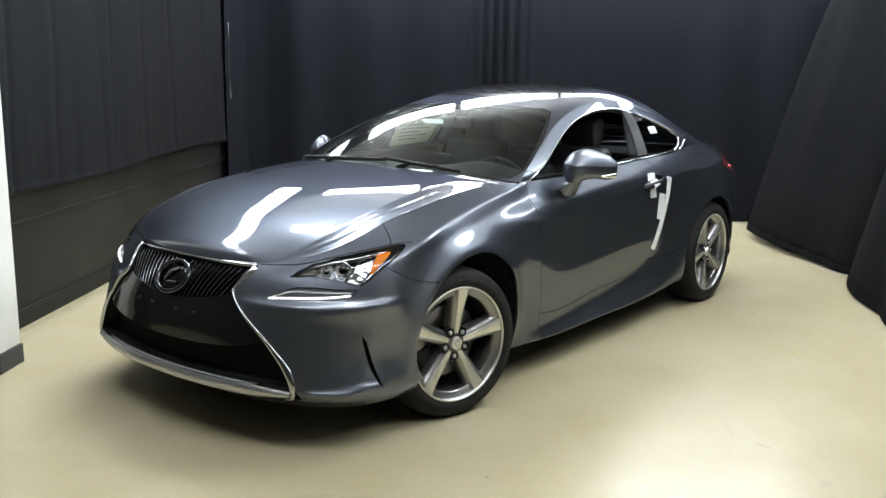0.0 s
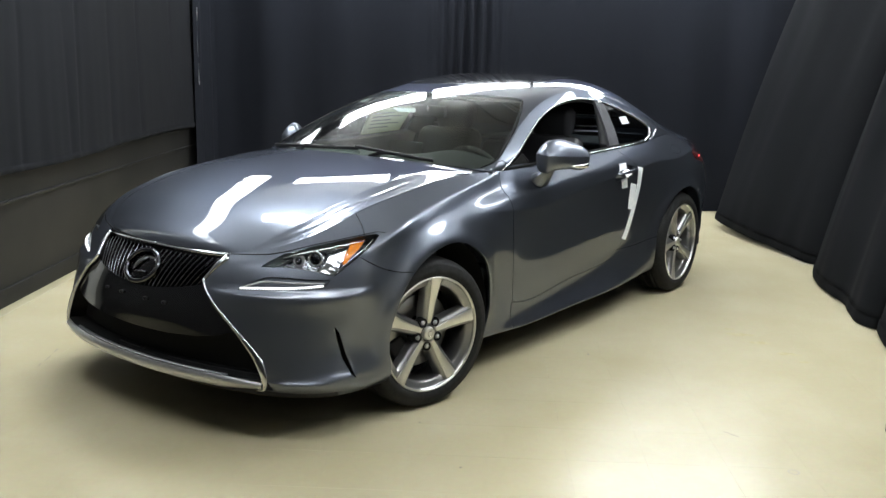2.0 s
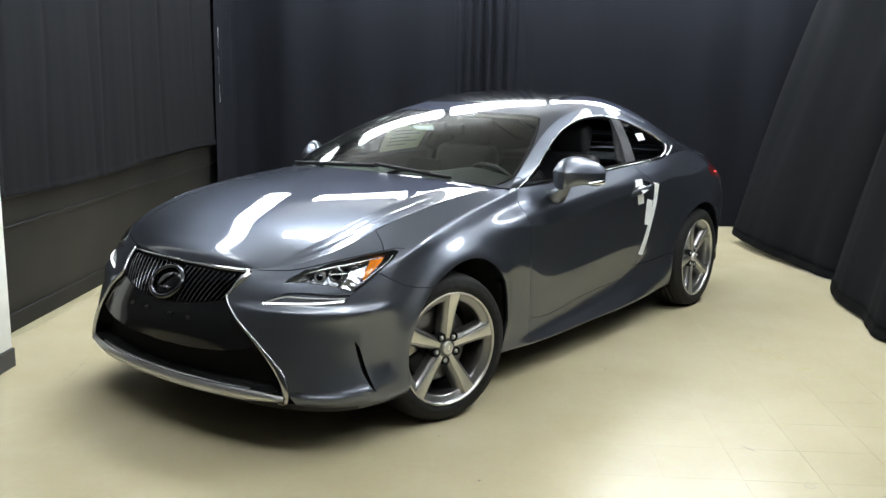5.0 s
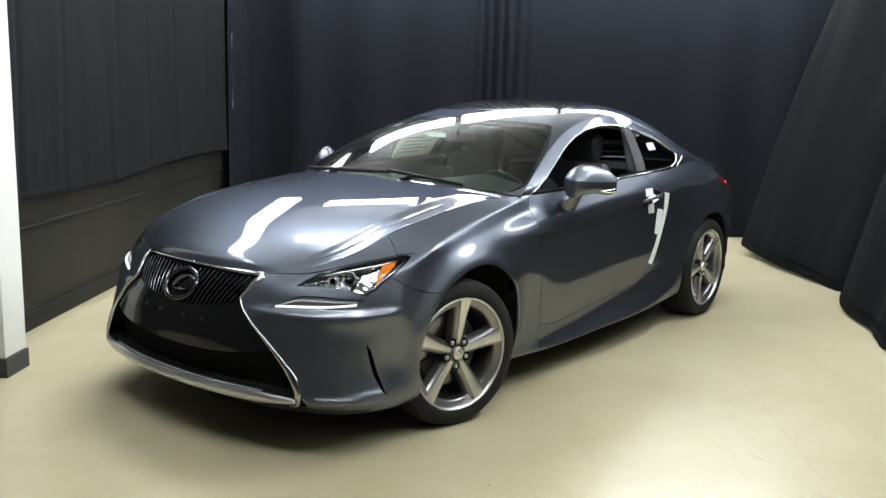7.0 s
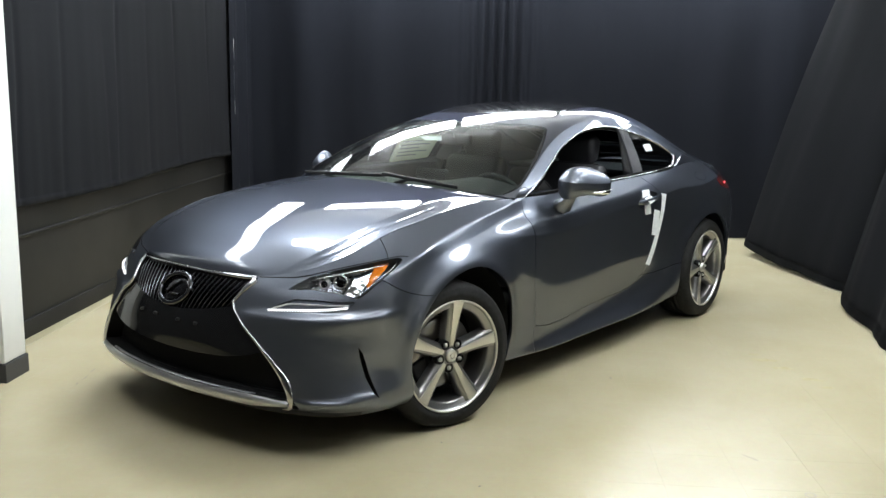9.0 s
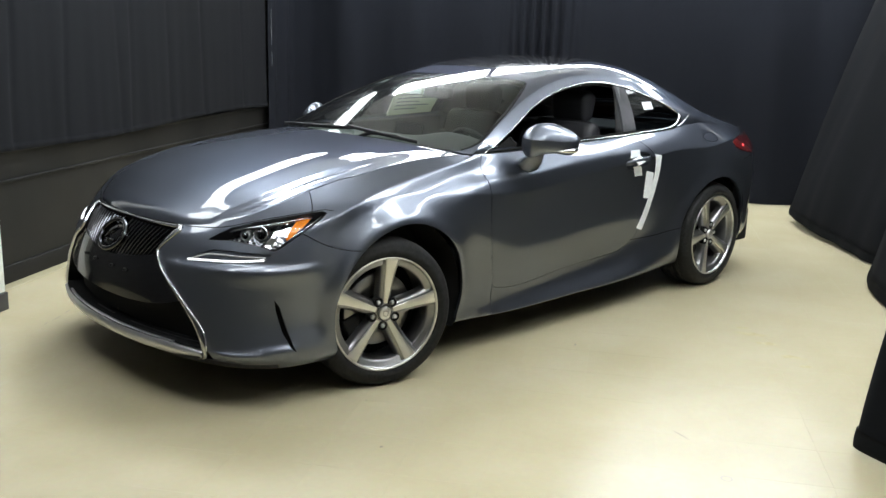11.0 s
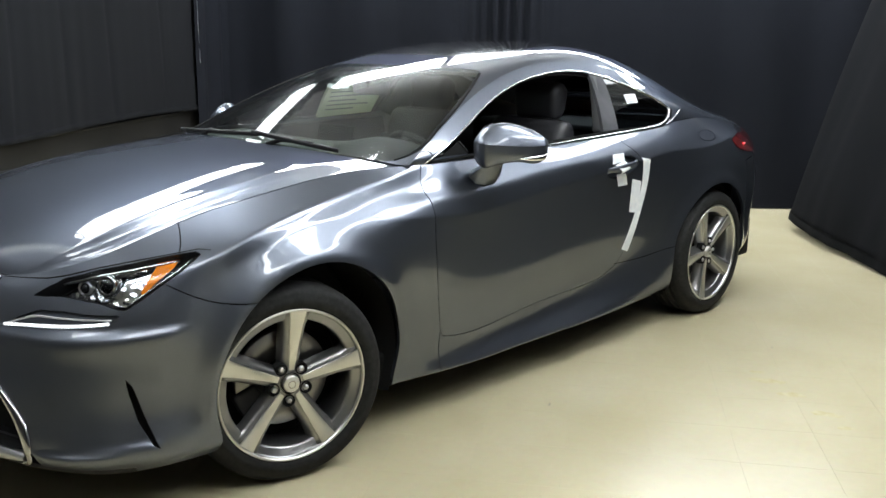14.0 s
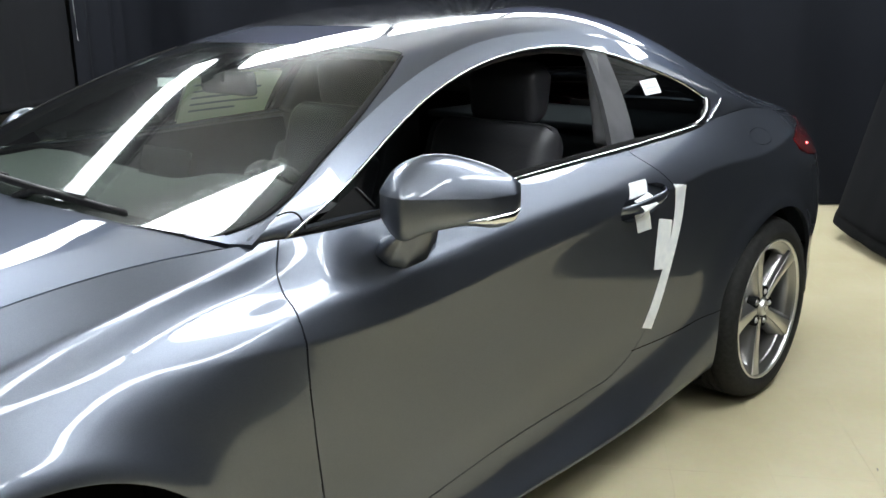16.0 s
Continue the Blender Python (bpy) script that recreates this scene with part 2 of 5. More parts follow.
def build_drapes():
    def back(a, b):
        s = a * (V_RIGHT - V_LEFT + 1.75) - .75
        z = .012 + b * (HIGH - .03)
        if s < 0:
            return U_BACK + .06 - s * .92 + .02 * math.sin(s * 5), V_LEFT + .075 + .03 * math.sin(s * 17) - .02 * s + .012 * fold(s * 4, z * .3), z
        v = V_LEFT + .075 + s
        gather = math.exp(-((v - .82) / .28) ** 2)
        d = .055 * math.sin(v * 9 + 2 * fold(v * .8, 0)) * (.4 + .6 * fold(v * 1.3, 7) ** 2) + .035 * gather * math.sin(v * 62) + .05 * fold(v * 1.1, z * .25) + .01 * fold(v * 6, z * 1.5)
        return U_BACK + .06 + d, v, z
    room_thing("curtain", grid_sheet(back, 460, 16), CLOTH, "floor-length pleated black curtain along the back wall", "curtain", "thing", True)

    def left(a, b):
        u = -4.34 + a * (4.34 - .02)
        z = .80 + .02 * math.sin(a * 7) + b * (HIGH - .82)
        d = .045 + .016 * abs(fold(u * .9, z * .2)) + .005 * fold(u * 2.6, z * .5) + .002 * fold(u * 6, z * 2.0) + .02 * (1 - b) ** 4 * fold(u * 2.4, 4)
        for at, deep, reach in ((-.62, .018, .9), (-1.15, .012, .6), (-1.60, .010, .4), (-1.95, .016, 1.0), (-2.35, .010, .5), (-2.9, .014, .8), (-3.7, .012, 1.0)):
            lean = at + .12 * (1 - b) * math.sin(at * 9) + .02 * fold(z * 2, at)
            d -= .55 * deep * math.exp(-((u - lean) / .026) ** 2) * min(1, max(0, (reach - b) * 4 + .25))
        d += .012 * (1 - b) ** 3 * fold(u * 9, 2.2)
        return u, V_LEFT + d + .012, z
    drape = room_thing("wall_drape", grid_sheet(left, 300, 48), CLOTH_WALL, "wrinkled black cloth hung over the upper black wall", "drape", "thing", True)

    def band(a, b):
        u, v, z = left(a, b * .016)
        return u, v + .004 + .004 * math.sin(b * math.pi), z - .004
    part("hem", grid_sheet(band, 220, 5), CLOTH_WALL, drape, "folded hem at the foot of the cloth")
    bm = bmesh.new()
    tube(bm, [(-4.34, V_LEFT + .06, HIGH - .04), (-.03, V_LEFT + .06, HIGH - .04)], .012, 8)
    part("curtain_rod", bm, SATIN, drape, "thin metal rod at the top of the cloth")

    # thin white strip added to stand for the bright slit in the corner
    def edge(a, b):
        z = 1.20 + .70 * a
        return -4.315 + .012 * math.sin(a * 2.6) + .016 * (b - .5) * math.sin(a * math.pi), V_LEFT + .135 + .004 * b, z
    part("bright_slit", grid_sheet(edge, 24, 2, .002), WHITE, drape, "white strip added for the bright slit at the edge of the cloth")


def build_wall_rails():
    wall = bpy.data.objects["wall_left"]
    for name, z0, z1, out in (("ledge_rail", .775, .797, .022), ("ledge_rail", .600, .618, .016), ("base_trim", .0, .108, .014)):
        ob = part(name, box((U_BACK + .02, V_LEFT - .01, z0), (-.01, V_LEFT + out, z1), .004), BLACK_WALL)
        ob.parent = wall


build_room()
build_drapes()
build_wall_rails()


# ---- car shells: smooth sheets through a few section rails (x forward, y left, z up) ----
def basis(knots, at):
    """Weights of a natural cubic spline: rows for the places, columns for the knots."""
    k, at = np.asarray(knots, float), np.asarray(at, float)
    n, h = len(k), np.diff(k)
    a, b = np.eye(n), np.zeros((n, n))
    for i in range(1, n - 1):
        a[i, i - 1:i + 2] = h[i - 1], 2 * (h[i - 1] + h[i]), h[i]
        b[i, i - 1:i + 2] = 6 / h[i - 1], -6 / h[i - 1] - 6 / h[i], 6 / h[i]
    second = np.linalg.solve(a, b)
    i = np.clip(np.searchsorted(k, at) - 1, 0, n - 2)
    hi = h[i]
    p, q = (k[i + 1] - at) / hi, (at - k[i]) / hi
    w = ((p ** 3 - p) * hi * hi / 6)[:, None] * second[i] + ((q ** 3 - q) * hi * hi / 6)[:, None] * second[i + 1]
    w[np.arange(len(at)), i] += p
    w[np.arange(len(at)), i + 1] += q
    return w


# body side: rails from the sill up to the belt, each from nose centre round the side to tail centre
RAIL_SILL_UNDER = [(.82, 0, .20), (.80, .30, .20), (.745, .54, .195), (.60, .76, .185), (.42, .84, .18), (0, .85, .18), (-.42, .835, .178), (-.75, .80, .190),
                   (-1.3, .79, .194), (-1.9, .80, .194), (-2.3, .82, .178), (-2.73, .85, .19), (-3.1, .84, .21), (-3.45, .72, .24), (-3.62, .48, .25), (-3.68, 0, .25)]
RAIL_SILL = [(.865, 0, .25), (.845, .30, .25), (.78, .57, .245), (.64, .79, .235), (.43, .872, .225), (0, .885, .225), (-.42, .848, .195), (-.75, .858, .178),
             (-1.3, .872, .178), (-1.9, .884, .184), (-2.3, .878, .205), (-2.73, .89, .24), (-3.1, .875, .27), (-3.45, .755, .30), (-3.66, .50, .31), (-3.72, 0, .31)]
RAIL_ROCKER = [(.87, 0, .36), (.85, .30, .355), (.78, .58, .35), (.63, .785, .34), (.42, .862, .335), (0, .885, .33), (-.42, .859, .265), (-.75, .850, .245),
               (-1.3, .841, .262), (-1.9, .850, .302), (-2.3, .886, .365), (-2.73, .905, .37), (-3.1, .88, .40), (-3.45, .765, .42), (-3.70, .50, .43), (-3.76, 0, .43)]
RAIL_LOW = [(.87, 0, .48), (.845, .30, .475), (.76, .57, .47), (.605, .775, .465), (.41, .858, .46), (0, .895, .46), (-.42, .865, .44), (-.75, .868, .43),
            (-1.3, .861, .44), (-1.9, .8525, .48), (-2.3, .88, .50), (-2.73, .915, .50), (-3.1, .89, .53), (-3.45, .78, .54), (-3.73, .52, .55), (-3.79, 0, .55)]
RAIL_MID = [(.83, 0, .60), (.805, .30, .60), (.715, .55, .595), (.58, .76, .59), (.40, .852, .60), (0, .9025, .61), (-.42, .893, .61), (-.75, .8755, .61),
            (-1.3, .867, .62), (-1.9, .8666, .64), (-2.3, .89, .65), (-2.73, .918, .66), (-3.1, .89, .67), (-3.45, .785, .67), (-3.75, .53, .68), (-3.81, 0, .68)]
RAIL_HIGH = [(.775, 0, .675), (.755, .30, .675), (.675, .53, .675), (.532, .752, .68), (.37, .835, .71), (0, .897, .752), (-.42, .866, .778), (-.75, .866, .80),
             (-1.3, .8695, .83), (-1.9, .8805, .832), (-2.3, .895, .785), (-2.73, .908, .79), (-3.1, .875, .79), (-3.45, .765, .79), (-3.76, .53, .80), (-3.82, 0, .80)]
RAIL_SHOULDER = [(.745, 0, .705), (.725, .30, .705), (.645, .51, .715), (.496, .720, .748), (.31, .81, .79), (0, .8438, .843), (-.42, .802, .889), (-.72, .83, .880),
                 (-1.3, .848, .912), (-1.9, .8675, .930), (-2.3, .866, .925), (-2.73, .855, .905), (-3.1, .815, .905), (-3.45, .715, .875), (-3.77, .50, .885), (-3.82, 0, .895)]
RAIL_BELT = [(.725, 0, .722), (.705, .30, .722), (.62, .49, .74), (.472, .650, .803), (.28, .685, .865), (0, .70, .92), (-.42, .703, .965), (-.75, .77, .970),
             (-1.3, .79, .985), (-1.9, .7965, 1.003), (-2.3, .785, 1.018), (-2.73, .745, 1.035), (-3.1, .69, 1.005), (-3.45, .63, .955), (-3.72, .45, .945), (-3.78, 0, .95)]
RAILS = np.array([RAIL_SILL_UNDER, RAIL_SILL, RAIL_ROCKER, RAIL_LOW, RAIL_MID, RAIL_HIGH, RAIL_SHOULDER, RAIL_BELT])
FLIP = np.array([1, -1, 1])
LOOP = np.concatenate([RAILS[:, 3:0:-1] * FLIP, RAILS, RAILS[:, -2:-5:-1] * FLIP], 1)
STEP_U = np.linalg.norm(np.diff(LOOP, axis=1), axis=2).mean(0)
KNOT_U = np.concatenate([[0], np.cumsum(STEP_U)])
KNOT_U -= KNOT_U[3]
KNOT_V = np.array([0, .06, .17, .30, .44, .58, .73, .87])
U_END = KNOT_U[-4]


def side(uv):
    uv = np.asarray(uv, float)
    p = np.einsum("ni,nj,jik->nk", basis(KNOT_U, uv[:, 0]), basis(KNOT_V, uv[:, 1]), LOOP)
    x, y, z = p[:, 0].copy(), p[:, 1].copy(), p[:, 2].copy()
    step = lambda t: np.clip(t, 0, 1) ** 2 * (3 - 2 * np.clip(t, 0, 1))
    # rolled flares round the wheel arches
    for cx, cz, amount in ((-.105, .335, .016), (-2.735, .322, .014)):
        d = np.hypot(x - cx, z - cz)
        p[:, 1] += amount * (np.exp(-((d - .392) / .045) ** 2) - .2 * np.exp(-((d - .50) / .06) ** 2)) * step((z - .22) / .15) * step((y - .6) / .15)
    # ledge under the headlamps
    ledge = step((y - .36) / .10) * step((x - .30) / .12) * (np.exp(-((z - .588) / np.where(z > .588, .016, .05)) ** 2))
    p[:, 0] += .012 * ledge
    p[:, 1] += .010 * ledge
    # ledge at the foot of the bumper corner
    fin = step((.78 - x) / .08) * step((x - .43) / .06) * step((y - .60) / .1) * np.exp(-((z - .262) / np.where(z > .262, .014, .04)) ** 2)
    p[:, 0] += .010 * fin
    p[:, 1] += .013 * fin
    # crease from the headlamp to the windscreen pillar, hollow below it, then the swell over the wheel
    along = step((x + .80) / .2) * step((.36 - x) / .25)
    line = basis((-.68, -.45, -.15, .10, .29), np.clip(x, -.8, .4)) @ np.array((.857, .784, .757, .735, .674))
    w = uv[:, 1] - line
    crest = 0
    for off in np.linspace(-.010, .010, 11):
        at = w + off
        hollow = basis((-.26, -.20, -.13, -.07, -.035, 0), np.clip(at, -.26, 0)) @ np.array((0, -.0006, -.0100, -.0133, -.0063, .005))
        crest = crest + np.where(at < 0, hollow, .005 * np.clip(1 - at / .09, 0, 1) ** 2) / 11
    crest *= along * step((y - .5) / .1)
    p[:, 1] += .77 * crest
    p[:, 2] += .64 * crest
    # shoulder crease from behind the front wheel over the door to the tail lamp
    line = basis((-3.0, -2.6, -2.2, -1.8, -1.35, -.85, -.45), np.clip(x, -3.2, -.3)) @ np.array((0.747, 0.715, 0.690, 0.602, 0.570, 0.557, 0.610))
    edge = (.0095 + .003 * step((-1.6 - x) / .5)) * np.exp(-(np.sqrt((uv[:, 1] - line) ** 2 + 3e-5) - .0055) / .045) * step((-.38 - x) / .30) * step((x + 3.25) / .3)
    p[:, 1] += edge
    p[:, 2] += .25 * edge
    return p


# roof rail, centre line and the foot of the side glass
ROOF_RAIL = [(-.64, .765, .975), (-.92, .695, 1.118), (-1.15, .635, 1.212), (-1.39, .592, 1.284), (-1.65, .57, 1.323), (-1.92, .565, 1.322), (-2.19, .585, 1.287),
             (-2.42, .62, 1.225), (-2.75, .675, 1.105), (-3.1, .675, 1.015), (-3.45, .625, .963), (-3.70, .46, .95)]
CENTRE = [(-.47, 0, 1.01), (-.78, 0, 1.135), (-1.05, 0, 1.235), (-1.33, 0, 1.317), (-1.62, 0, 1.383), (-1.92, 0, 1.416), (-2.22, 0, 1.402),
          (-2.52, 0, 1.340), (-2.9, 0, 1.20), (-3.22, 0, 1.085), (-3.5, 0, 1.01), (-3.77, 0, .965)]
BELT_X = [-.66, -.95, -1.2, -1.42, -1.66, -1.92, -2.18, -2.4, -2.72, -3.08, -3.45, -3.70]
ROOF_RAIL, CENTRE = np.array(ROOF_RAIL), np.array(CENTRE)
KNOT_S = np.concatenate([[0], np.cumsum(np.linalg.norm(np.diff(ROOF_RAIL, axis=0), axis=1))])
_u = np.linspace(KNOT_U[6], KNOT_U[17], 3000)
_b = side(np.c_[_u, np.full(3000, KNOT_V[-1])])
BELT = np.array([_b[np.argmin(abs(_b[:, 0] - x))] for x in BELT_X])


def top(uv):
    """Windscreen, roof, rear window and boot lid; v from -1 to 1 across."""
    uv = np.asarray(uv, float)
    w, q = basis(KNOT_S, uv[:, 0]), abs(uv[:, 1])
    edge, mid = w @ ROOF_RAIL, w @ CENTRE
    return np.stack([mid[:, 0] + (edge[:, 0] - mid[:, 0]) * q ** 2, edge[:, 1] * uv[:, 1], mid[:, 2] + (edge[:, 2] - mid[:, 2]) * (.40 * q ** 2.4 + .60 * q ** 9)], 1)


def glasshouse(uv):
    """The side between belt (v 0) and roof rail (v 1)."""
    uv = np.asarray(uv, float)
    w, q = basis(KNOT_S, uv[:, 0]), uv[:, 1][:, None]
    low, high = w @ BELT, w @ ROOF_RAIL
    p = low * (1 - q) + high * q
    p[:, 1] += .018 * 4 * uv[:, 1] * (1 - uv[:, 1]) * np.clip((high - low)[:, 2] / .12, 0, 1)
    return p


HOOD_MID = np.array([(.732, 0, .722), (.722, 0, .742), (.64, 0, .796), (.5, 0, .858), (.3, 0, .912), (.05, 0, .957), (-.2, 0, .986), (-.47, 0, 1.008)])
HOOD_U = (KNOT_U[4] + .12, KNOT_U[9] + .175)


def bonnet(uv):
    """u 0 at the nose to 1 at the screen; v from -1 to 1 across."""
    uv = np.asarray(uv, float)
    a, q = uv[:, 0], abs(uv[:, 1])
    edge = side(np.c_[HOOD_U[0] + (HOOD_U[1] - HOOD_U[0]) * a, np.full(len(a), KNOT_V[-1])])
    k = np.concatenate([[0], np.cumsum(np.linalg.norm(np.diff(HOOD_MID, axis=0), axis=1))])
    mid = basis(k, a * k[-1]) @ HOOD_MID
    z = mid[:, 2] + (edge[:, 2] - mid[:, 2]) * q ** 2.8
    # crease from the grille corner back along the bonnet, with a shallow trough outside it
    crease = basis((0, .08, .15, .27, .45, .70, 1), np.clip(a, 0, 1)) @ np.array((.985, .955, .895, .85, .825, .81, .80))
    out = np.clip((q - crease) / (1 - crease), 0, 1)
    fade = np.clip((a - .04) * 8, 0, 1) * np.clip((.95 - a) * 2.2, 0, 1)
    z -= .0055 * (1 - crease) / .17 * 4 * out * (1 - out) * fade
    z += .0016 * np.exp(-((q - crease) / .05) ** 2) * fade
    lines = np.clip((a - .12) * 6, 0, 1) * np.clip((.80 - a) * 5, 0, 1)
    z += (.0030 * np.exp(-((q - .925 + .03 * a) / .02) ** 2) + .0010 * np.exp(-((q - .965 + .03 * a) / .012) ** 2)) * lines
    return np.stack([mid[:, 0] + (edge[:, 0] - mid[:, 0]) * q ** 2, edge[:, 1] * uv[:, 1], z], 1)


def find(sheet, wanted, axes, us, vs):
    """The (u, v) on a sheet whose two named coordinates are the wanted ones, looked for within the given spans."""
    gu, gv = np.meshgrid(np.linspace(*us, 260), np.linspace(*vs, 90), indexing="ij")
    g = np.c_[gu.ravel(), gv.ravel()]
    table = sheet(g)[:, axes]
    out = []
    for want in np.asarray(wanted, float):
        p = g[np.argmin(((table - want) ** 2).sum(1))].copy()
        for _ in range(6):
            e = 1e-4
            r = sheet(np.array([p, p + (e, 0), p + (0, e)]))[:, axes]
            j = np.stack([(r[1] - r[0]) / e, (r[2] - r[0]) / e], 1)
            if abs(np.linalg.det(j)) < 1e-6:
                break
            p += np.clip(np.linalg.solve(j, want - r[0]), -.05, .05)
            p[0], p[1] = np.clip(p[0], us[0], us[1]), np.clip(p[1], vs[0], vs[1])
        out.append(p)
    return np.array(out)
# ---- end of shells ----


# ---- car ----
def cut_sheet(us, vs, outlines):
    """A flat (u, v) net cut along closed outlines: points, faces, and for each face the last outline that holds it."""
    bm = bmesh.new()
    net = [[bm.verts.new((u, v, 0)) for v in vs] for u in us]
    for i in range(len(us) - 1):
        for j in range(len(vs) - 1):
            bm.faces.new((net[i][j], net[i + 1][j], net[i + 1][j + 1], net[i][j + 1]))
    for _, poly in outlines:
        n = len(poly)
        lo, hi = poly.min(0) - .05, poly.max(0) + .05
        near = [f for f in bm.faces if lo[0] < f.calc_center_median().x < hi[0] and lo[1] < f.calc_center_median().y < hi[1]]
        for i in range(n):
            p, q = poly[i], poly[(i + 1) % n]
            d = q - p
            length = np.hypot(*d)
            if length < 1e-6:
                continue
            d = d / length
            normal = np.array([-d[1], d[0]])
            hit = []
            near = [f for f in near if f.is_valid]
            for f in near:
                c = [(v.co.x - p[0], v.co.y - p[1]) for v in f.verts]
                along = [x * d[0] + y * d[1] for x, y in c]
                if max(along) < -1e-5 or min(along) > length + 1e-5:
                    continue
                off = [x * normal[0] + y * normal[1] for x, y in c]
                if max(off) > 1e-6 and min(off) < -1e-6:
                    hit.append(f)
            if not hit:
                continue
            geom = list({*hit, *(e for f in hit for e in f.edges), *(v for f in hit for v in f.verts)})
            r = bmesh.ops.bisect_plane(bm, geom=geom, dist=2e-5, plane_co=(*p, 0), plane_no=(*normal, 0))
            near = list({*(f for f in near if f.is_valid), *(g for g in r["geom"] if isinstance(g, bmesh.types.BMFace))})
    bm.verts.index_update()
    pts = np.array([v.co[:2] for v in bm.verts])
    faces = [[v.index for v in f.verts] for f in bm.faces]
    mids = np.array([f.calc_center_median()[:2] for f in bm.faces])
    owner = np.full(len(faces), -1)
    for k, (_, poly) in enumerate(outlines):
        owner[inside(mids, poly)] = k
    bm.free()
    return pts, faces, owner


def inside(points, poly):
    x, y = points[:, 0], points[:, 1]
    odd = np.zeros(len(points), bool)
    for i in range(len(poly)):
        (x1, y1), (x2, y2) = poly[i - 1], poly[i]
        if y1 == y2:
            continue
        odd ^= ((y1 > y) != (y2 > y)) & (x < (x2 - x1) * (y - y1) / (y2 - y1) + x1)
    return odd


def smooth_line(points, count, closed=False):
    """Points spread along a soft curve through a few points."""
    p = np.asarray(points, float)
    if closed:
        p = np.concatenate([p[-3:], p, p[:3]])
    k = np.concatenate([[0], np.cumsum(np.linalg.norm(np.diff(p, axis=0), axis=1))])
    if closed:
        return basis(k, np.linspace(k[3], k[-3], count, endpoint=False)) @ p
    return basis(k, np.linspace(0, k[-1], count)) @ p


def straight_line(points, step=.02):
    p = np.asarray(points, float)
    out = []
    for a, b in zip(p, np.roll(p, -1, 0)):
        n = max(1, int(np.hypot(*(b - a)) / step))
        out += [a + (b - a) * i / n for i in range(n)]
    return np.array(out)


def rounded(points, radius, n=5):
    """A closed outline with its corners rounded."""
    p = np.asarray(points, float)
    out = []
    for i in range(len(p)):
        a, b, c = p[i - 1], p[i], p[(i + 1) % len(p)]
        r = min(radius, .45 * np.hypot(*(a - b)), .45 * np.hypot(*(c - b)))
        s, e = b + (a - b) / np.hypot(*(a - b)) * r, b + (c - b) / np.hypot(*(c - b)) * r
        for k in range(n):
            t = k / (n - 1)
            out.append((1 - t) ** 2 * s + 2 * t * (1 - t) * b + t * t * e)
    return np.array(out)


def panel(name, sheet, pts, faces, mat, parent, mirror=False, label="", gap=.0018, flange=.016, lift=0.0, outward=1, joined=None):
    """One skin of the body: the given faces of a cut net laid on its sheet, with a small gap and a folded-in rim."""
    used = sorted({i for f in faces for i in f})
    index = {v: i for i, v in enumerate(used)}
    uv = pts[used]
    e = 2e-4
    here = sheet(uv)
    nu, nv = sheet(uv + (e, 0)) - sheet(uv - (e, 0)), sheet(uv + (0, e)) - sheet(uv - (0, e))
    nrm = np.cross(nu, nv) * outward
    nrm /= np.linalg.norm(nrm, axis=1)[:, None] + 1e-12
    fs = [[index[i] for i in f] for f in faces]
    edges = {}
    for k, f in enumerate(fs):
        for a, b in zip(f, f[1:] + f[:1]):
            edges.setdefault((min(a, b), max(a, b)), []).append((k, a, b))
    rim = [x[0] for x in edges.values() if len(x) == 1 and not (sheet is side and max(abs(here[list(x[0][1:])][:, 1])) < .002)]
    if joined is not None:
        rim = [x for x in rim if not (joined(uv[x[1]]) and joined(uv[x[2]]))]
    pull = np.zeros_like(here)
    for k, a, b in rim:
        d = here[b] - here[a]
        side_way = np.cross(nrm[a], d)
        mid = here[fs[k]].mean(0) - (here[a] + here[b]) / 2
        side_way *= np.sign(side_way @ mid) / (np.linalg.norm(side_way) + 1e-12)
        pull[a] += side_way
        pull[b] += side_way
    ln = np.linalg.norm(pull, axis=1)[:, None]
    here = here + np.where(ln > 1e-9, pull / np.maximum(ln, 1e-9), 0) * gap + nrm * lift
    verts, vn = [*here], [*nrm]
    quads, low = [], {}
    for k, a, b in rim:
        for v in (a, b):
            if v not in low:
                low[v] = len(verts)
                verts += [here[v], here[v] - nrm[v] * flange]
                vn += [nrm[v], nrm[v]]
        quads.append([low[b], low[a], low[a] + 1, low[b] + 1])
    verts, vn = np.array(verts), np.array(vn)
    if mirror:
        verts, vn = verts * FLIP, vn * FLIP
    if (outward > 0) == mirror:
        fs, quads = [f[::-1] for f in fs], [q[::-1] for q in quads]
    me = bpy.data.meshes.new(name)
    me.from_pydata([tuple(v) for v in verts], [], fs + quads)
    me.materials.append(mat)
    me.shade_smooth()
    loops = np.zeros((len(me.loops), 3), np.float32)
    vert_of = np.zeros(len(me.loops), np.int32)
    me.loops.foreach_get("vertex_index", vert_of)
    loops[:] = vn[vert_of]
    start = sum(len(f) for f in fs)
    for i in range(start, len(me.loops), 4):
        c = verts[vert_of[i:i + 4]]
        w = np.cross(c[1] - c[0], c[2] - c[0])
        loops[i:i + 4] = w / (np.linalg.norm(w) + 1e-12)
    me.normals_split_custom_set([tuple(x) for x in loops])
    ob = new(name, me)
    ob.parent = parent
    if label:
        ob["label"] = label
    return ob


car = tagged(empty("car"), "dark grey metallic two-door coupe with chrome grille and alloy wheels", "car")
SIDE_U, SIDE_V = (.9, 5.3), (0, KNOT_V[-1])


def on_side(xz):
    return find(side, xz, [0, 2], SIDE_U, SIDE_V)


def on_front(yz, us=(0, 1.25)):
    return find(side, yz, [1, 2], us, (0, KNOT_V[-1]))


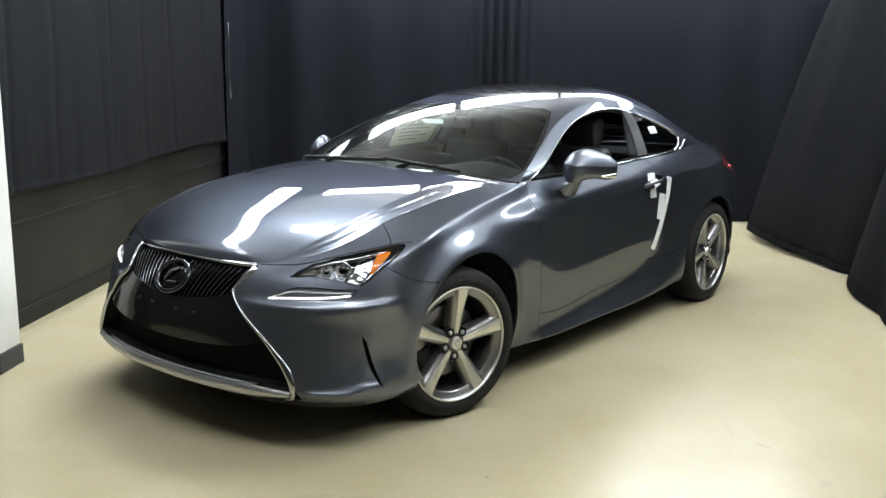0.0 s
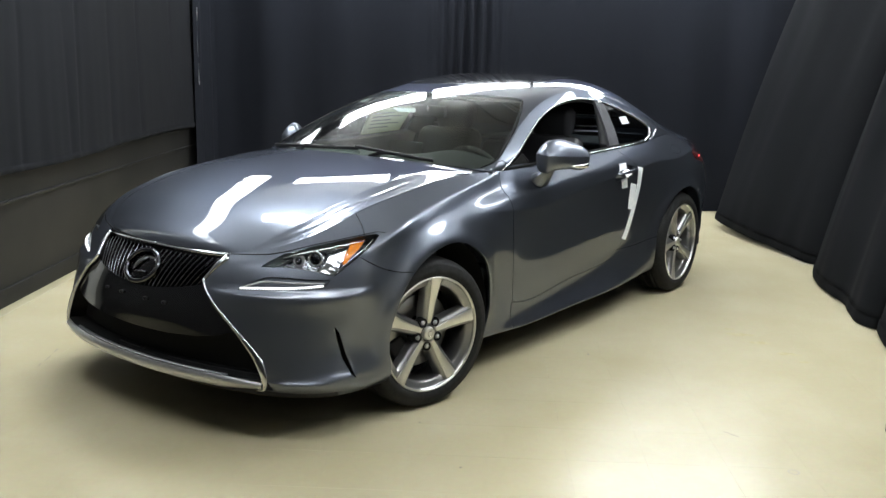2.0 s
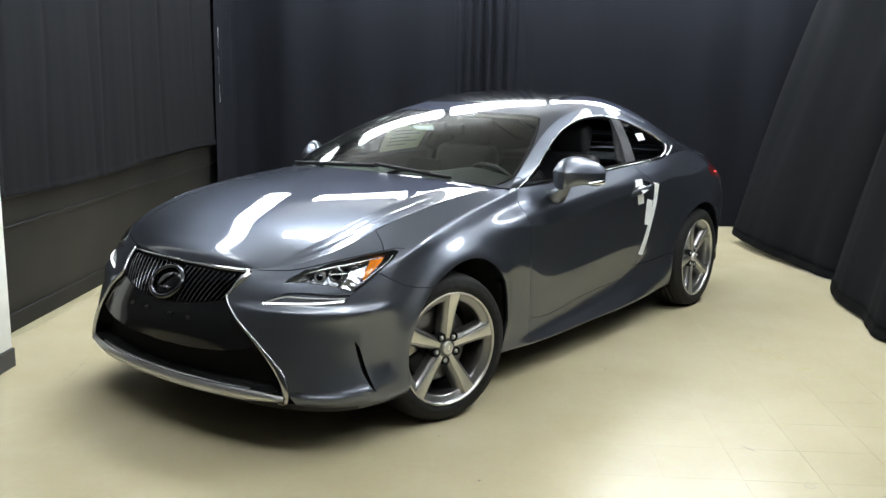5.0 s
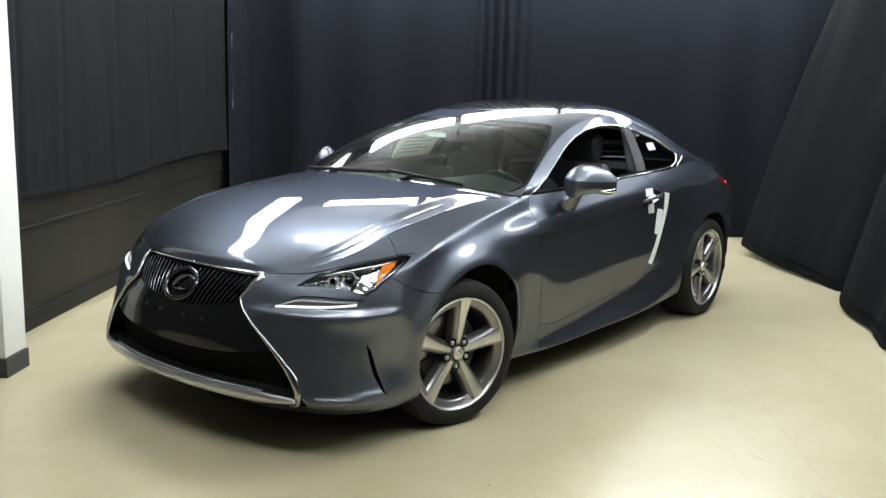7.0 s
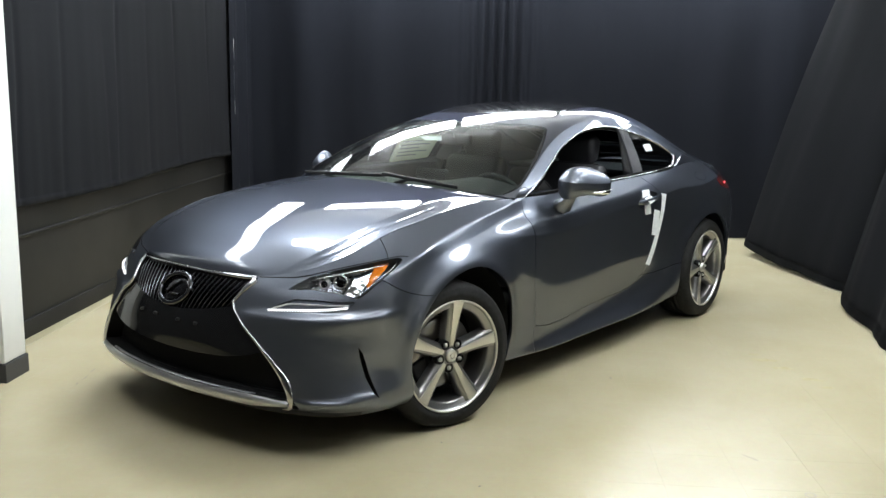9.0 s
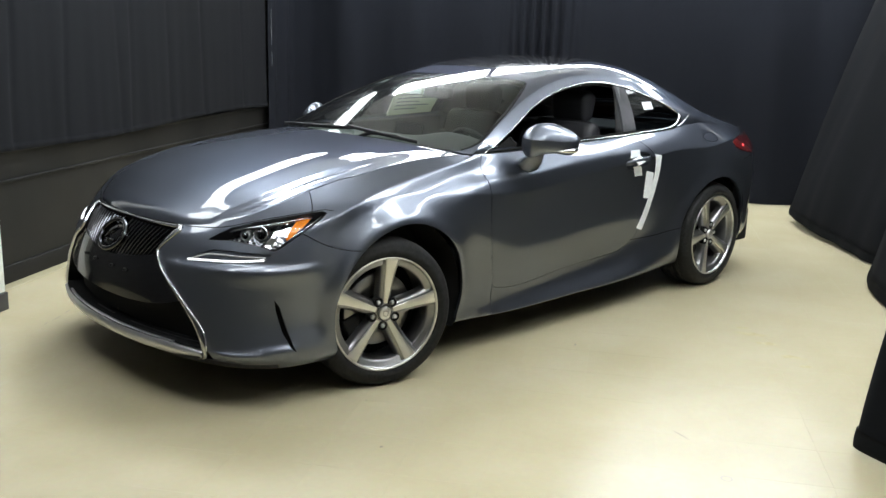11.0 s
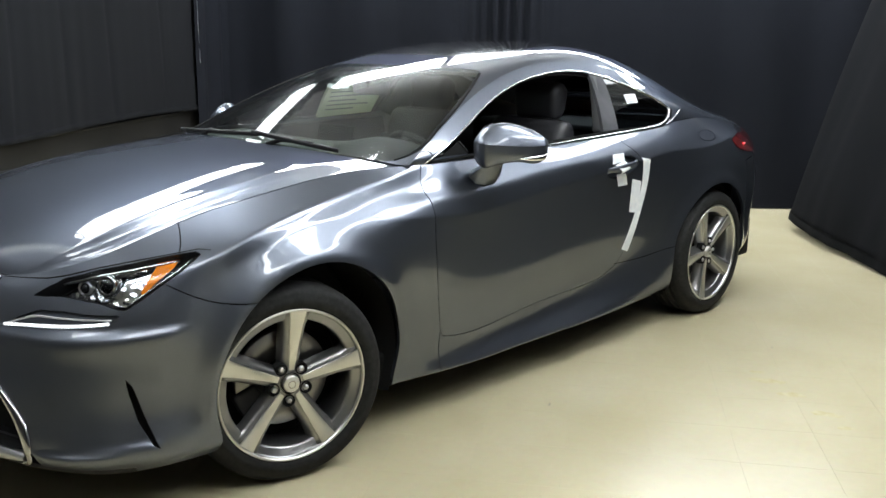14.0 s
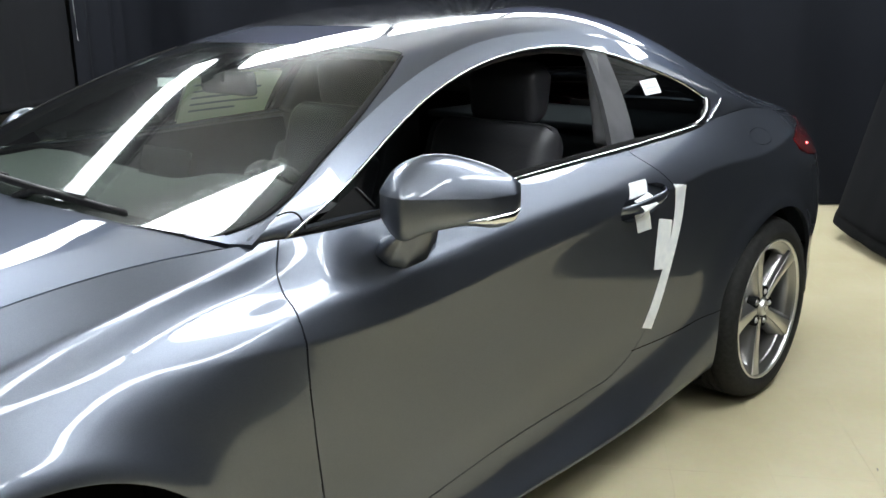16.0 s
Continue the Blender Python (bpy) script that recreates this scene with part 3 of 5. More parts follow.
def ring(cx, cz, r, a0, a1, n):
    return [(cx + r * math.cos(radians(a0 + (a1 - a0) * i / n)), cz + r * math.sin(radians(a0 + (a1 - a0) * i / n))) for i in range(n + 1)]


ARCH_F, ARCH_R, ARCH = (-.105, .335), (-2.735, .322), .385
V_TOP = KNOT_V[-1]


def arch_outline(c):
    p = on_side(ring(c[0], c[1], ARCH, -22, 202, 44))
    p[0, 1] = p[-1, 1] = -.02
    p[0, 0], p[-1, 0] = p[1, 0], p[-2, 0]
    return p


DOOR_FRONT = smooth_line([(-.700, .962), (-.676, .925), (-.668, .86), (-.668, .72), (-.690, .48), (-.718, .345)], 24)
DOOR_FOOT = smooth_line([(-.735, .318), (-.77, .310), (-1.25, .321), (-1.70, .338), (-1.79, .345)], 26)
DOOR_BACK = smooth_line([(-1.83, .357), (-1.92, .40), (-1.985, .48), (-2.055, .64), (-2.075, .78), (-2.035, .87), (-1.96, .95), (-1.895, 1.0)], 30)


OUT_SIDE, OUT_TOP, OUT_GLASS, OUT_HOOD = 1, -1, 1, -1
HEADLAMP = np.array([(.549, .690), (.570, .712), (.600, .737), (.672, .764), (.740, .784), (.808, .804), (.822, .798), (.826, .752), (.817, .722), (.805, .690), (.790, .665), (.776, .668), (.734, .683), (.637, .695)])
POCKET = rounded([(.500, .607), (.575, .650), (.592, .656), (.66, .657), (.785, .651), (.776, .624), (.68, .614)], .004)
GRILLE = straight_line([(-.02, .714), (.395, .718), (.352, .622), (.44, .54), (.535, .457), (.605, .385), (.648, .33), (.668, .268), (.45, .264), (-.02, .262)], .03)
PLATE = straight_line([(-.02, .566), (.08, .570), (.16, .579), (.26, .594), (.345, .612), (.436, .534), (.531, .452), (.46, .430), (.36, .412), (.20, .400), (-.02, .395)], .03)
LIP = straight_line([(-.02, .276), (.45, .277), (.672, .276), (.69, .236), (.45, .226), (-.02, .224)], .03)
SLIT = np.array([(.529, .470), (.511, .445), (.490, .36), (.470, .282), (.462, .258), (.480, .276), (.505, .345), (.521, .427)])
TAIL = rounded([(-3.0, .910), (-3.2, .926), (-3.62, .922), (-3.62, .80), (-3.32, .812), (-3.12, .842), (-3.03, .866)], .012)
FLAP = np.array([(-2.745 + .088 * math.cos(a * math.pi / 16), .948 + .025 * math.sin(a * math.pi / 16)) for a in range(32)])
AMBER_SHAPE = np.array([(.803, .700), (.795, .713), (.785, .752), (.775, .777), (.766, .787), (.795, .795), (.807, .770), (.806, .735)])
REFLECTOR = np.array([(.742, .690), (.748, .732), (.733, .762), (.738, .776), (.764, .782), (.784, .756), (.792, .721), (.795, .690), (.788, .676), (.774, .679)])
INNER_REFLECTOR = np.array([(.60, .704), (.615, .730), (.672, .756), (.722, .770), (.730, .752), (.738, .722), (.730, .694), (.66, .700)])
CUP = on_side(np.array([(-1.865 + .120 * math.cos(a), .866 + .045 * math.sin(a) - .013 * math.cos(a)) for a in np.linspace(0, 2 * math.pi, 28, endpoint=False)]))


def normals(sheet, uv, outward):
    e = 2e-4
    n = np.cross(sheet(uv + (e, 0)) - sheet(uv - (e, 0)), sheet(uv + (0, e)) - sheet(uv - (0, e))) * outward
    return n / np.linalg.norm(n, axis=1)[:, None]


def ribbon(points, ups, widths, height, mirror=False):
    """A raised strip along a line, with softened edges."""
    p, up = np.asarray(points, float), np.asarray(ups, float)
    w = np.interp(np.linspace(0, 1, len(p)), np.linspace(0, 1, len(widths)), widths)
    t = np.gradient(p, axis=0)
    t /= np.linalg.norm(t, axis=1)[:, None]
    out = np.cross(t, up)
    out /= np.linalg.norm(out, axis=1)[:, None]
    bm = bmesh.new()
    rows = []
    for i in range(len(p)):
        row = []
        for a, b in ((-.5, -.3), (-.5, .55), (-.3, 1), (.3, 1), (.5, .55), (.5, -.3)):
            q = p[i] + out[i] * a * w[i] + up[i] * b * height
            row.append(bm.verts.new(q * FLIP if mirror else q))
        rows.append(row)
    for a, b in zip(rows, rows[1:]):
        for k in range(5):
            bm.faces.new((a[k], a[k + 1], b[k + 1], b[k]))
    bm.faces.new(rows[0])
    bm.faces.new(rows[-1][::-1])
    bmesh.ops.recalc_face_normals(bm, faces=bm.faces[:])
    return bm


def strip_on(sheet, uv, widths, height, outward, mirror=False, lift=0.0):
    n = normals(sheet, uv, outward)
    return ribbon(sheet(uv) + n * lift, n, widths, height, mirror)


def patch(name, sheet, poly, mat, parent, outward, mirror=False, lift=.002, label="", step=.012):
    """A thin piece of paper or lens that follows a sheet inside an outline."""
    lo, hi = poly.min(0) - .004, poly.max(0) + .004
    us = np.linspace(lo[0], hi[0], max(3, int((hi[0] - lo[0]) / step) + 1))
    vs = np.linspace(lo[1], hi[1], max(3, int((hi[1] - lo[1]) / step) + 1))
    pts, faces, owner = cut_sheet(us, vs, [("patch", poly)])
    return panel(name, sheet, pts, [f for f, o in zip(faces, owner) if o == 0], mat, parent, mirror, label, gap=0, flange=.0012, lift=lift, outward=outward)


def build_side():
    door = on_side(np.concatenate([DOOR_FRONT, DOOR_FOOT, DOOR_BACK]))
    door[0, 1] = door[-1, 1] = V_TOP + .02
    seam = on_side(smooth_line([(.40, .735), (.33, .69), (.25, .655), (.17, .640), (.09, .640)], 14))
    foot = on_side([(.10, .60), (.10, .2)])
    headlamp = on_front(HEADLAMP)
    bumper = np.concatenate([[(-.02, -.02), (-.02, V_TOP + .02), (headlamp[5, 0], V_TOP + .02)], seam, [(foot[0, 0], seam[-1, 1]), (foot[0, 0], -.02)]])
    bumper = straight_line(bumper, .05)
    fender_end = on_side([(-.715, .31)])[0]
    rear_seam = on_side([(-3.13, .60)])[0, 0]
    rear = straight_line([(rear_seam, -.02), (rear_seam, KNOT_V[5]), (rear_seam + .28, KNOT_V[5] + .02), (rear_seam + .32, V_TOP + .02), (U_END + .02, V_TOP + .02), (U_END + .02, -.02)], .05)
    fender_u = np.concatenate([[(bumper[0, 0], -.02)], [(bumper[0, 0], V_TOP + .02)], [(door[0, 0], V_TOP + .02)], door[:len(DOOR_FRONT)], [(fender_end[0], -.02)]])
    grille, lip = on_front(GRILLE), on_front(LIP)
    for o in (grille, lip):
        o[abs(side(o)[:, 1]) < .004, 0] = -.02
    plate = on_front(PLATE)
    plate[abs(side(plate)[:, 1]) < .004, 0] = -.02
    chin = np.array([(-.02, -.02), (-.02, lip[-1, 1]), (lip[:, 0].max(), lip[:, 1].min() + .012), (lip[:, 0].max() + .25, .03), (lip[:, 0].max() + .25, -.02)])
    outlines = [("fender", fender_u), ("front_bumper", bumper), ("door", door), ("rear_bumper", rear), ("arch_front", arch_outline(ARCH_F)), ("arch_rear", arch_outline(ARCH_R)),
                ("valance", chin), ("grille", grille), ("plate", plate), ("lower_lip", lip), ("headlamp", headlamp), ("pocket", on_front(POCKET)), ("slit", on_side(SLIT)), ("tail_lamp", on_side(TAIL)), ("cup", CUP), ("fuel_flap", on_side(FLAP))]
    us = np.concatenate([np.linspace(0, 1.2, 78), np.linspace(1.2, 2.3, 96)[1:], np.linspace(2.3, 5.0, 96)[1:], np.linspace(5.0, U_END, 28)[1:]])
    vs = np.concatenate([np.linspace(0, .50, 27), np.linspace(.50, V_TOP, 68)[1:]])
    pts, faces, owner = cut_sheet(us, vs, outlines)
    groups = {}
    for f, o in zip(faces, owner):
        groups.setdefault(outlines[o][0] if o >= 0 else "quarter_panel", []).append(f)
    skin = dict(outward=OUT_SIDE)
    for mirror in (False, True):
        if mirror:
            groups["quarter_panel"] = groups["quarter_panel"] + groups["fuel_flap"]
        else:
            panel("fuel_flap", side, pts, groups["fuel_flap"], PAINT, car, mirror, "body-coloured round fuel filler flap", gap=.0009, **skin)
        for name in ("fender", "front_bumper", "door", "quarter_panel", "rear_bumper"):
            panel(name, side, pts, groups[name], PAINT, car, mirror, joined=(lambda p: p[1] > V_TOP - 1e-4) if name == "front_bumper" else None, **skin)
        panel("valance", side, pts, groups["valance"], BLACK_PLASTIC, car, mirror, "black plastic under-bumper valance", gap=0, **skin)
        panel("lip_backing", side, pts, groups["lower_lip"], BLACK_PLASTIC, car, mirror, "black backing of the bumper lip", gap=0, lift=-.045, flange=.01, **skin)
        panel("grille_back", side, pts, groups["grille"] + groups["plate"], DARK, car, mirror, "black grille opening", gap=0, lift=-.075, flange=-.075, **skin)
        panel("plate_band", side, pts, groups["plate"], BLACK_GLOSS, car, mirror, "gloss black centre panel of the grille", gap=0, lift=-.008, flange=.05, **skin)
        lamp = panel("headlamp", side, pts, groups["headlamp"], LENS, car, mirror, "clear headlamp with projector and amber corner", flange=.003, **skin)
        panel("bucket", side, pts, groups["headlamp"], HOUSING, lamp, mirror, "metallic lamp housing", gap=.001, lift=-.055, flange=-.055, **skin)
        panel("recess", side, pts, groups["pocket"], PAINT, car, mirror, "recess under the headlamp", gap=0, lift=-.007, flange=-.007, **skin)
        panel("vent", side, pts, groups["slit"], DARK, car, mirror, "dark bumper slit", gap=0, lift=-.03, flange=-.03, **skin)
        panel("tail_lamp", side, pts, groups["tail_lamp"], RED, car, mirror, "red tail lamp", lift=.004, flange=.02, **skin)
        panel("handle_cup", side, pts, groups["cup"], PAINT, car, mirror, gap=0, lift=-.018, flange=-.018, **skin)
        seam_uv = on_side(smooth_line([(-1.905, .400), (-2.02, .398), (-2.18, .405), (-2.36, .424)], 24))
        part("shut_line", strip_on(side, seam_uv, [.003, .004, .003], .0012, OUT_SIDE, mirror), DARK, car, "dark seam above the sill")
        lens_parts(lamp, mirror)
        grille_trim(grille, mirror)


def lens_parts(lamp, mirror):
    patch("indicator", side, on_front(AMBER_SHAPE), AMBER, lamp, OUT_SIDE, mirror, -.014, "amber turn signal")
    patch("reflector", side, on_front(REFLECTOR), FACETS, lamp, OUT_SIDE, mirror, -.030, "chrome reflector")
    patch("reflector", side, on_front(INNER_REFLECTOR), FACETS_DARK, lamp, OUT_SIDE, mirror, -.044, "smoked inner reflector")
    for (y, z), r, deep, mat, name in (((.706, .738), .029, .018, CHROME, "projector"), ((.652, .730), .020, .022, SATIN, "marker_lamp")):
        uv = on_front([(y, z)])
        n, p = normals(side, uv, OUT_SIDE)[0], side(uv)[0]
        m = Vector((.86, .45, .12)).to_track_quat("Y", "Z").to_matrix().to_4x4()
        c = Vector(p - n * (deep + .012)) 
        for prof, mt, nm in (([(r * .78, .002), (r, .006), (r * 1.12, -.004), (r * 1.1, -.03)], mat, name), ([(.0001, .012), (r * .4, .0105), (r * .68, .005), (r * .8, -.004)], BLACK_GLOSS, "bulb_lens")):
            bm = lathe(prof, 28)
            bmesh.ops.transform(bm, matrix=Matrix.Translation(c) @ m, verts=bm.verts[:])
            if mirror:
                bmesh.ops.transform(bm, matrix=Matrix.Diagonal((1, -1, 1, 1)), verts=bm.verts[:])
                bmesh.ops.reverse_faces(bm, faces=bm.faces[:])
            part(nm, bm, mt, lamp)
    brow = on_front(smooth_line([(.60, .728), (.672, .752), (.75, .774), (.80, .790)], 16))
    nr = normals(side, brow, OUT_SIDE)
    part("lamp_bezel", ribbon(side(brow) - nr * .016, nr, [.004, .012, .012, .006], .008, mirror), CHROME, lamp, "chrome bezel strip inside the lamp")
    rim = on_front(smooth_line([(.816, .795), (.821, .765), (.812, .728), (.799, .696), (.788, .674)], 18))
    nr = normals(side, rim, OUT_SIDE)
    part("lamp_bezel", ribbon(side(rim) - nr * .012, nr, [.005, .006, .005, .004], .006, mirror), CHROME, lamp, "chrome bezel strip inside the lamp")
    edge = np.array([(.398, .7235), (.47, .727), (.545, .733), (.60, .745), (.672, .770), (.74, .790), (.806, .810), (.828, .806)])
    ys = np.linspace(.398, .828, 40)
    line = on_front(np.c_[ys, np.interp(ys, edge[:, 0], edge[:, 1])])
    part("shut_line", strip_on(side, line, [.003, .0045, .005, .005, .003], .0012, OUT_SIDE, mirror), DARK, car, "dark gap along the bonnet edge")
    # L-shaped running lamp in the recess
    uv = on_front(smooth_line([(.510, .612), (.60, .617), (.70, .622), (.772, .630)], 24))
    n = normals(side, uv, OUT_SIDE)
    lower = side(uv) - n * .010
    running = part("running_lamp", ribbon(lower, n, [.005, .014, .015, .012], .009, mirror), LIT_LENS, car, "white L-shaped daytime running lamp")
    ys = np.linspace(.512, .775, 26)
    uv = on_front(np.c_[ys, np.interp(ys, (.512, .570, .592, .775), (.617, .639, .642, .640))])
    n2 = normals(side, uv, OUT_SIDE)
    part("running_lamp_arm", ribbon(side(uv) - n2 * .006, n2, [.004, .007, .006, .005, .004], .006, mirror), SATIN, car, "bright upper arm of the running lamp")
    for q in smooth_line(lower + n * .011, 30):
        q = q * FLIP if mirror else q
        bm = bmesh.new()
        add_box(bm, q - .0035, q + .0035)
        part("led", bm, LED_WHITE, running, "", False)


def grille_trim(outline, mirror):
    edge = side(outline)
    keep = np.array([i for i in range(len(outline)) if edge[i, 1] > .30 and edge[i, 2] > .262 and edge[i, 2] < .7175])
    order = keep[np.argsort(-edge[keep, 2])]
    line = outline[order]
    upper = on_front(smooth_line([(.392, .712), (.380, .688), (.364, .652), (.353, .626)], 18))
    lower = on_front(smooth_line([(.352, .630), (.362, .612), (.40, .577), (.44, .541), (.535, .458), (.605, .386), (.646, .330), (.662, .288), (.664, .262), (.655, .240), (.62, .232)], 48))
    part("grille_trim", strip_on(side, upper, [.032, .022, .013, .009], .008, OUT_SIDE, mirror), SHADED_CHROME, car, "bright chrome grille edge")
    part("grille_trim", strip_on(side, lower, [.009, .009, .010, .012, .015, .024, .034, .024, .006], .009, OUT_SIDE, mirror), SHADED_CHROME, car, "bright chrome grille edge")
    head = on_front(smooth_line([(.0, .7165), (.15, .7170), (.28, .7178), (.388, .7190)], 24))
    part("grille_brow", strip_on(side, head, [.012, .013, .015, .020], .007, OUT_SIDE, mirror), SHADED_CHROME, car, "chrome strip below the bonnet edge")
    lip = on_front(smooth_line([(.0, .252), (.2, .252), (.40, .252), (.56, .252), (.655, .254)], 40))
    nn = normals(side, lip, OUT_SIDE)
    blade = bmesh.new()
    rows = []
    for q, m_, k in zip(side(lip), nn, np.linspace(0, 1, 40)):
        high = .027 * (1 - .55 * max(0, (k - .75) / .25))
        ring_ = [(math.cos(a), math.sin(a)) for a in np.linspace(0, 2 * math.pi, 14, endpoint=False)]
        rows.append([blade.verts.new((q + m_ * (-.004 + .022 * c) + np.array((0, 0, high * s_ + .006 * c))) * (FLIP if mirror else 1)) for c, s_ in ring_])
    for a, b in zip(rows, rows[1:]):
        for k in range(14):
            blade.faces.new((a[k], a[(k + 1) % 14], b[(k + 1) % 14], b[k]))
    bmesh.ops.recalc_face_normals(blade, faces=blade.faces[:])
    part("lower_lip", blade, SATIN, car, "satin silver bumper lip")
    for i in range(13):
        y = .040 + .0285 * i
        topz, low = .711, float(np.interp(y, (0, .16, .36), (.558, .571, .602)))
        n = 7
        yz = [(y - .052 * (k / (n - 1)) * (.35 + y * 2.4), topz + (low - topz) * k / (n - 1)) for k in range(n)]
        uv = on_front(yz)
        s, nn = side(uv) - normals(side, uv, OUT_SIDE) * .010, normals(side, uv, OUT_SIDE)
        bm = bmesh.new()
        rows = []
        for k in range(n):
            row = []
            for dy, dn in ((-.003, -.05), (-.0026, -.003), (0, 0), (.0026, -.003), (.003, -.05)):
                q = s[k] + nn[k] * dn + np.array([0, dy, 0])
                row.append(bm.verts.new(q * FLIP if mirror else q))
            rows.append(row)
        for a, b in zip(rows, rows[1:]):
            for k in range(4):
                bm.faces.new((a[k], a[k + 1], b[k + 1], b[k]))
        bmesh.ops.recalc_face_normals(bm, faces=bm.faces[:])
        part("grille_fin", bm, DARK_CHROME, car)


LED_WHITE = glow("white_led", (.95, .97, 1.0), .9)
LIT_LENS = material("white_lamp_lens", (.62, .65, .70), .25, 0.0, Coat_Weight=.6)
DARK_CHROME = material("dark_chrome", (.13, .13, .14), .16, 1.0)
build_side()


POST = material("grey_pillar_cloth", (.062, .062, .068), .85)
vary(POST, 9.0, (.048, .048, .053), (.074, .074, .080))
bumps(POST, 260.0, .3, .001)


def build_top():
    half = [(-.028, 0), (-.027, .45), (-.026, .80), (-.022, .89), (.002, .932), (.045, .966), (.09, .985), (.25, .987), (.37, .983), (.54, .952), (.68, .90), (.755, .855), (.778, .825), (.787, .78), (.789, .5), (.790, 0)]
    screen = np.array(half + [(u, -v) for u, v in half[-2:0:-1]])
    sun = rounded([(KNOT_S[3] + .115, -.74), (KNOT_S[3] + .115, .74), (KNOT_S[6] - .06, .72), (KNOT_S[6] - .06, -.72)], .05)
    rear = rounded([(KNOT_S[6] + .10, -.84), (KNOT_S[6] + .10, .84), (KNOT_S[9] - .05, .80), (KNOT_S[9] - .05, -.80)], .07)
    lid = straight_line([(KNOT_S[9] - .02, -1.02), (KNOT_S[9] - .02, 1.02), (KNOT_S[-1] + .02, 1.02), (KNOT_S[-1] + .02, -1.02)], .1)
    below = straight_line([(-.09, -1.05), (-.004, -1.05), (-.004, -1.0), (-.020, -.95), (-.024, -.89), (-.029, 0), (-.024, .89), (-.020, .95), (-.004, 1.0), (-.004, 1.05), (-.09, 1.05)], .05)
    outlines = [("boot_lid", lid), ("open", below), ("windscreen", straight_line(screen, .04)), ("sunroof", straight_line(sun, .04)), ("rear_window", straight_line(rear, .04))]
    pts, faces, owner = cut_sheet(np.concatenate([np.linspace(-.06, .9, 40), np.linspace(.9, KNOT_S[-1], 64)[1:]]), np.linspace(-1, 1, 65), outlines)
    groups = {}
    for f, o in zip(faces, owner):
        groups.setdefault(outlines[o][0] if o >= 0 else "roof", []).append(f)
    panel("roof", top, pts, groups["roof"], PAINT, car, outward=OUT_TOP, gap=0)
    lining = [f for f in groups["roof"] + groups["sunroof"] if pts[f].mean(0)[0] > .3]
    panel("headliner", top, pts, lining, TRIM, car, False, "grey cloth headliner", outward=OUT_TOP, gap=.01, lift=-.035, flange=.002)
    panel("boot_lid", top, pts, groups["boot_lid"], PAINT, car, outward=OUT_TOP)
    panel("windscreen", top, pts, groups["windscreen"], GLASS, car, False, "clear windscreen", outward=OUT_TOP, flange=.004, gap=.003)
    for s in (1, -1):
        edge = smooth_line([(.0, .926), (.045, .962), (.09, .981), (.25, .984), (.37, .980), (.54, .949), (.68, .897), (.755, .852)], 50) * (1, s)
        part("screen_seal", strip_on(top, edge, [.006, .016, .018, .018, .016, .010], .003, OUT_TOP), DARK, car, "black rubber seal along the windscreen")
    panel("sunroof", top, pts, groups["sunroof"], BLACK_GLOSS, car, False, "black glass sunroof", outward=OUT_TOP, gap=.003)
    panel("rear_window", top, pts, groups["rear_window"], GLASS_DARK, car, False, "tinted rear window", outward=OUT_TOP, flange=.004)


def on_glass(xz):
    return find(glasshouse, xz, [0, 2], (0, KNOT_S[-1] - .3), (0, 1))


WINDOW = [(-.735, .985), (-.944, 1.075), (-1.192, 1.178), (-1.427, 1.247), (-1.665, 1.281), (-1.879, 1.282), (-2.085, 1.249), (-2.264, 1.197), (-2.42, 1.135)]
WINDOW_FOOT = [(-2.50, 1.088), (-2.40, 1.035), (-2.227, 1.022), (-1.928, 1.018), (-1.609, 1.004), (-1.39, .998), (-1.0, .990)]


def build_glasshouse():
    arc = smooth_line(WINDOW, 40)
    whole = np.concatenate([arc, WINDOW_FOOT])
    front = on_glass(np.concatenate([[p for p in arc if p[0] > -1.95], [(-1.958, 1.268), (-1.845, 1.018)], [p for p in WINDOW_FOOT if p[0] > -1.83]]))
    back = on_glass(np.concatenate([[(-2.055, 1.252)], [p for p in arc if p[0] < -2.06], [p for p in WINDOW_FOOT if p[0] < -1.95], [(-1.965, 1.02)]]))
    outlines = [("window_surround", on_glass(whole)), ("door_window", front), ("quarter_window", back)]
    pts, faces, owner = cut_sheet(np.linspace(0, KNOT_S[-1], 110), np.linspace(0, 1, 20), outlines)
    groups = {}
    for f, o in zip(faces, owner):
        groups.setdefault(outlines[o][0] if o >= 0 else "pillar", []).append(f)
    for mirror in (False, True):
        panel("roof_pillar", glasshouse, pts, groups["pillar"], PAINT, car, mirror, outward=OUT_GLASS, gap=0)
        panel("pillar_lining", glasshouse, pts, [f for f in groups["pillar"] if pts[f].mean(0)[0] > .16], TRIM, car, mirror, "grey inner pillar lining", outward=OUT_GLASS, gap=.002, lift=-.03, flange=-.012)
        panel("pillar_trim", glasshouse, pts, groups["window_surround"], POST, car, mirror, "grey cloth-covered centre pillar", outward=OUT_GLASS, gap=0)
        panel("quarter_window", glasshouse, pts, groups["quarter_window"], GLASS_DARK, car, mirror, "dark tinted quarter window", outward=OUT_GLASS, flange=.004)
        if mirror:
            panel("door_window", glasshouse, pts, groups["door_window"], GLASS, car, mirror, "clear door window", outward=OUT_GLASS, flange=.004)


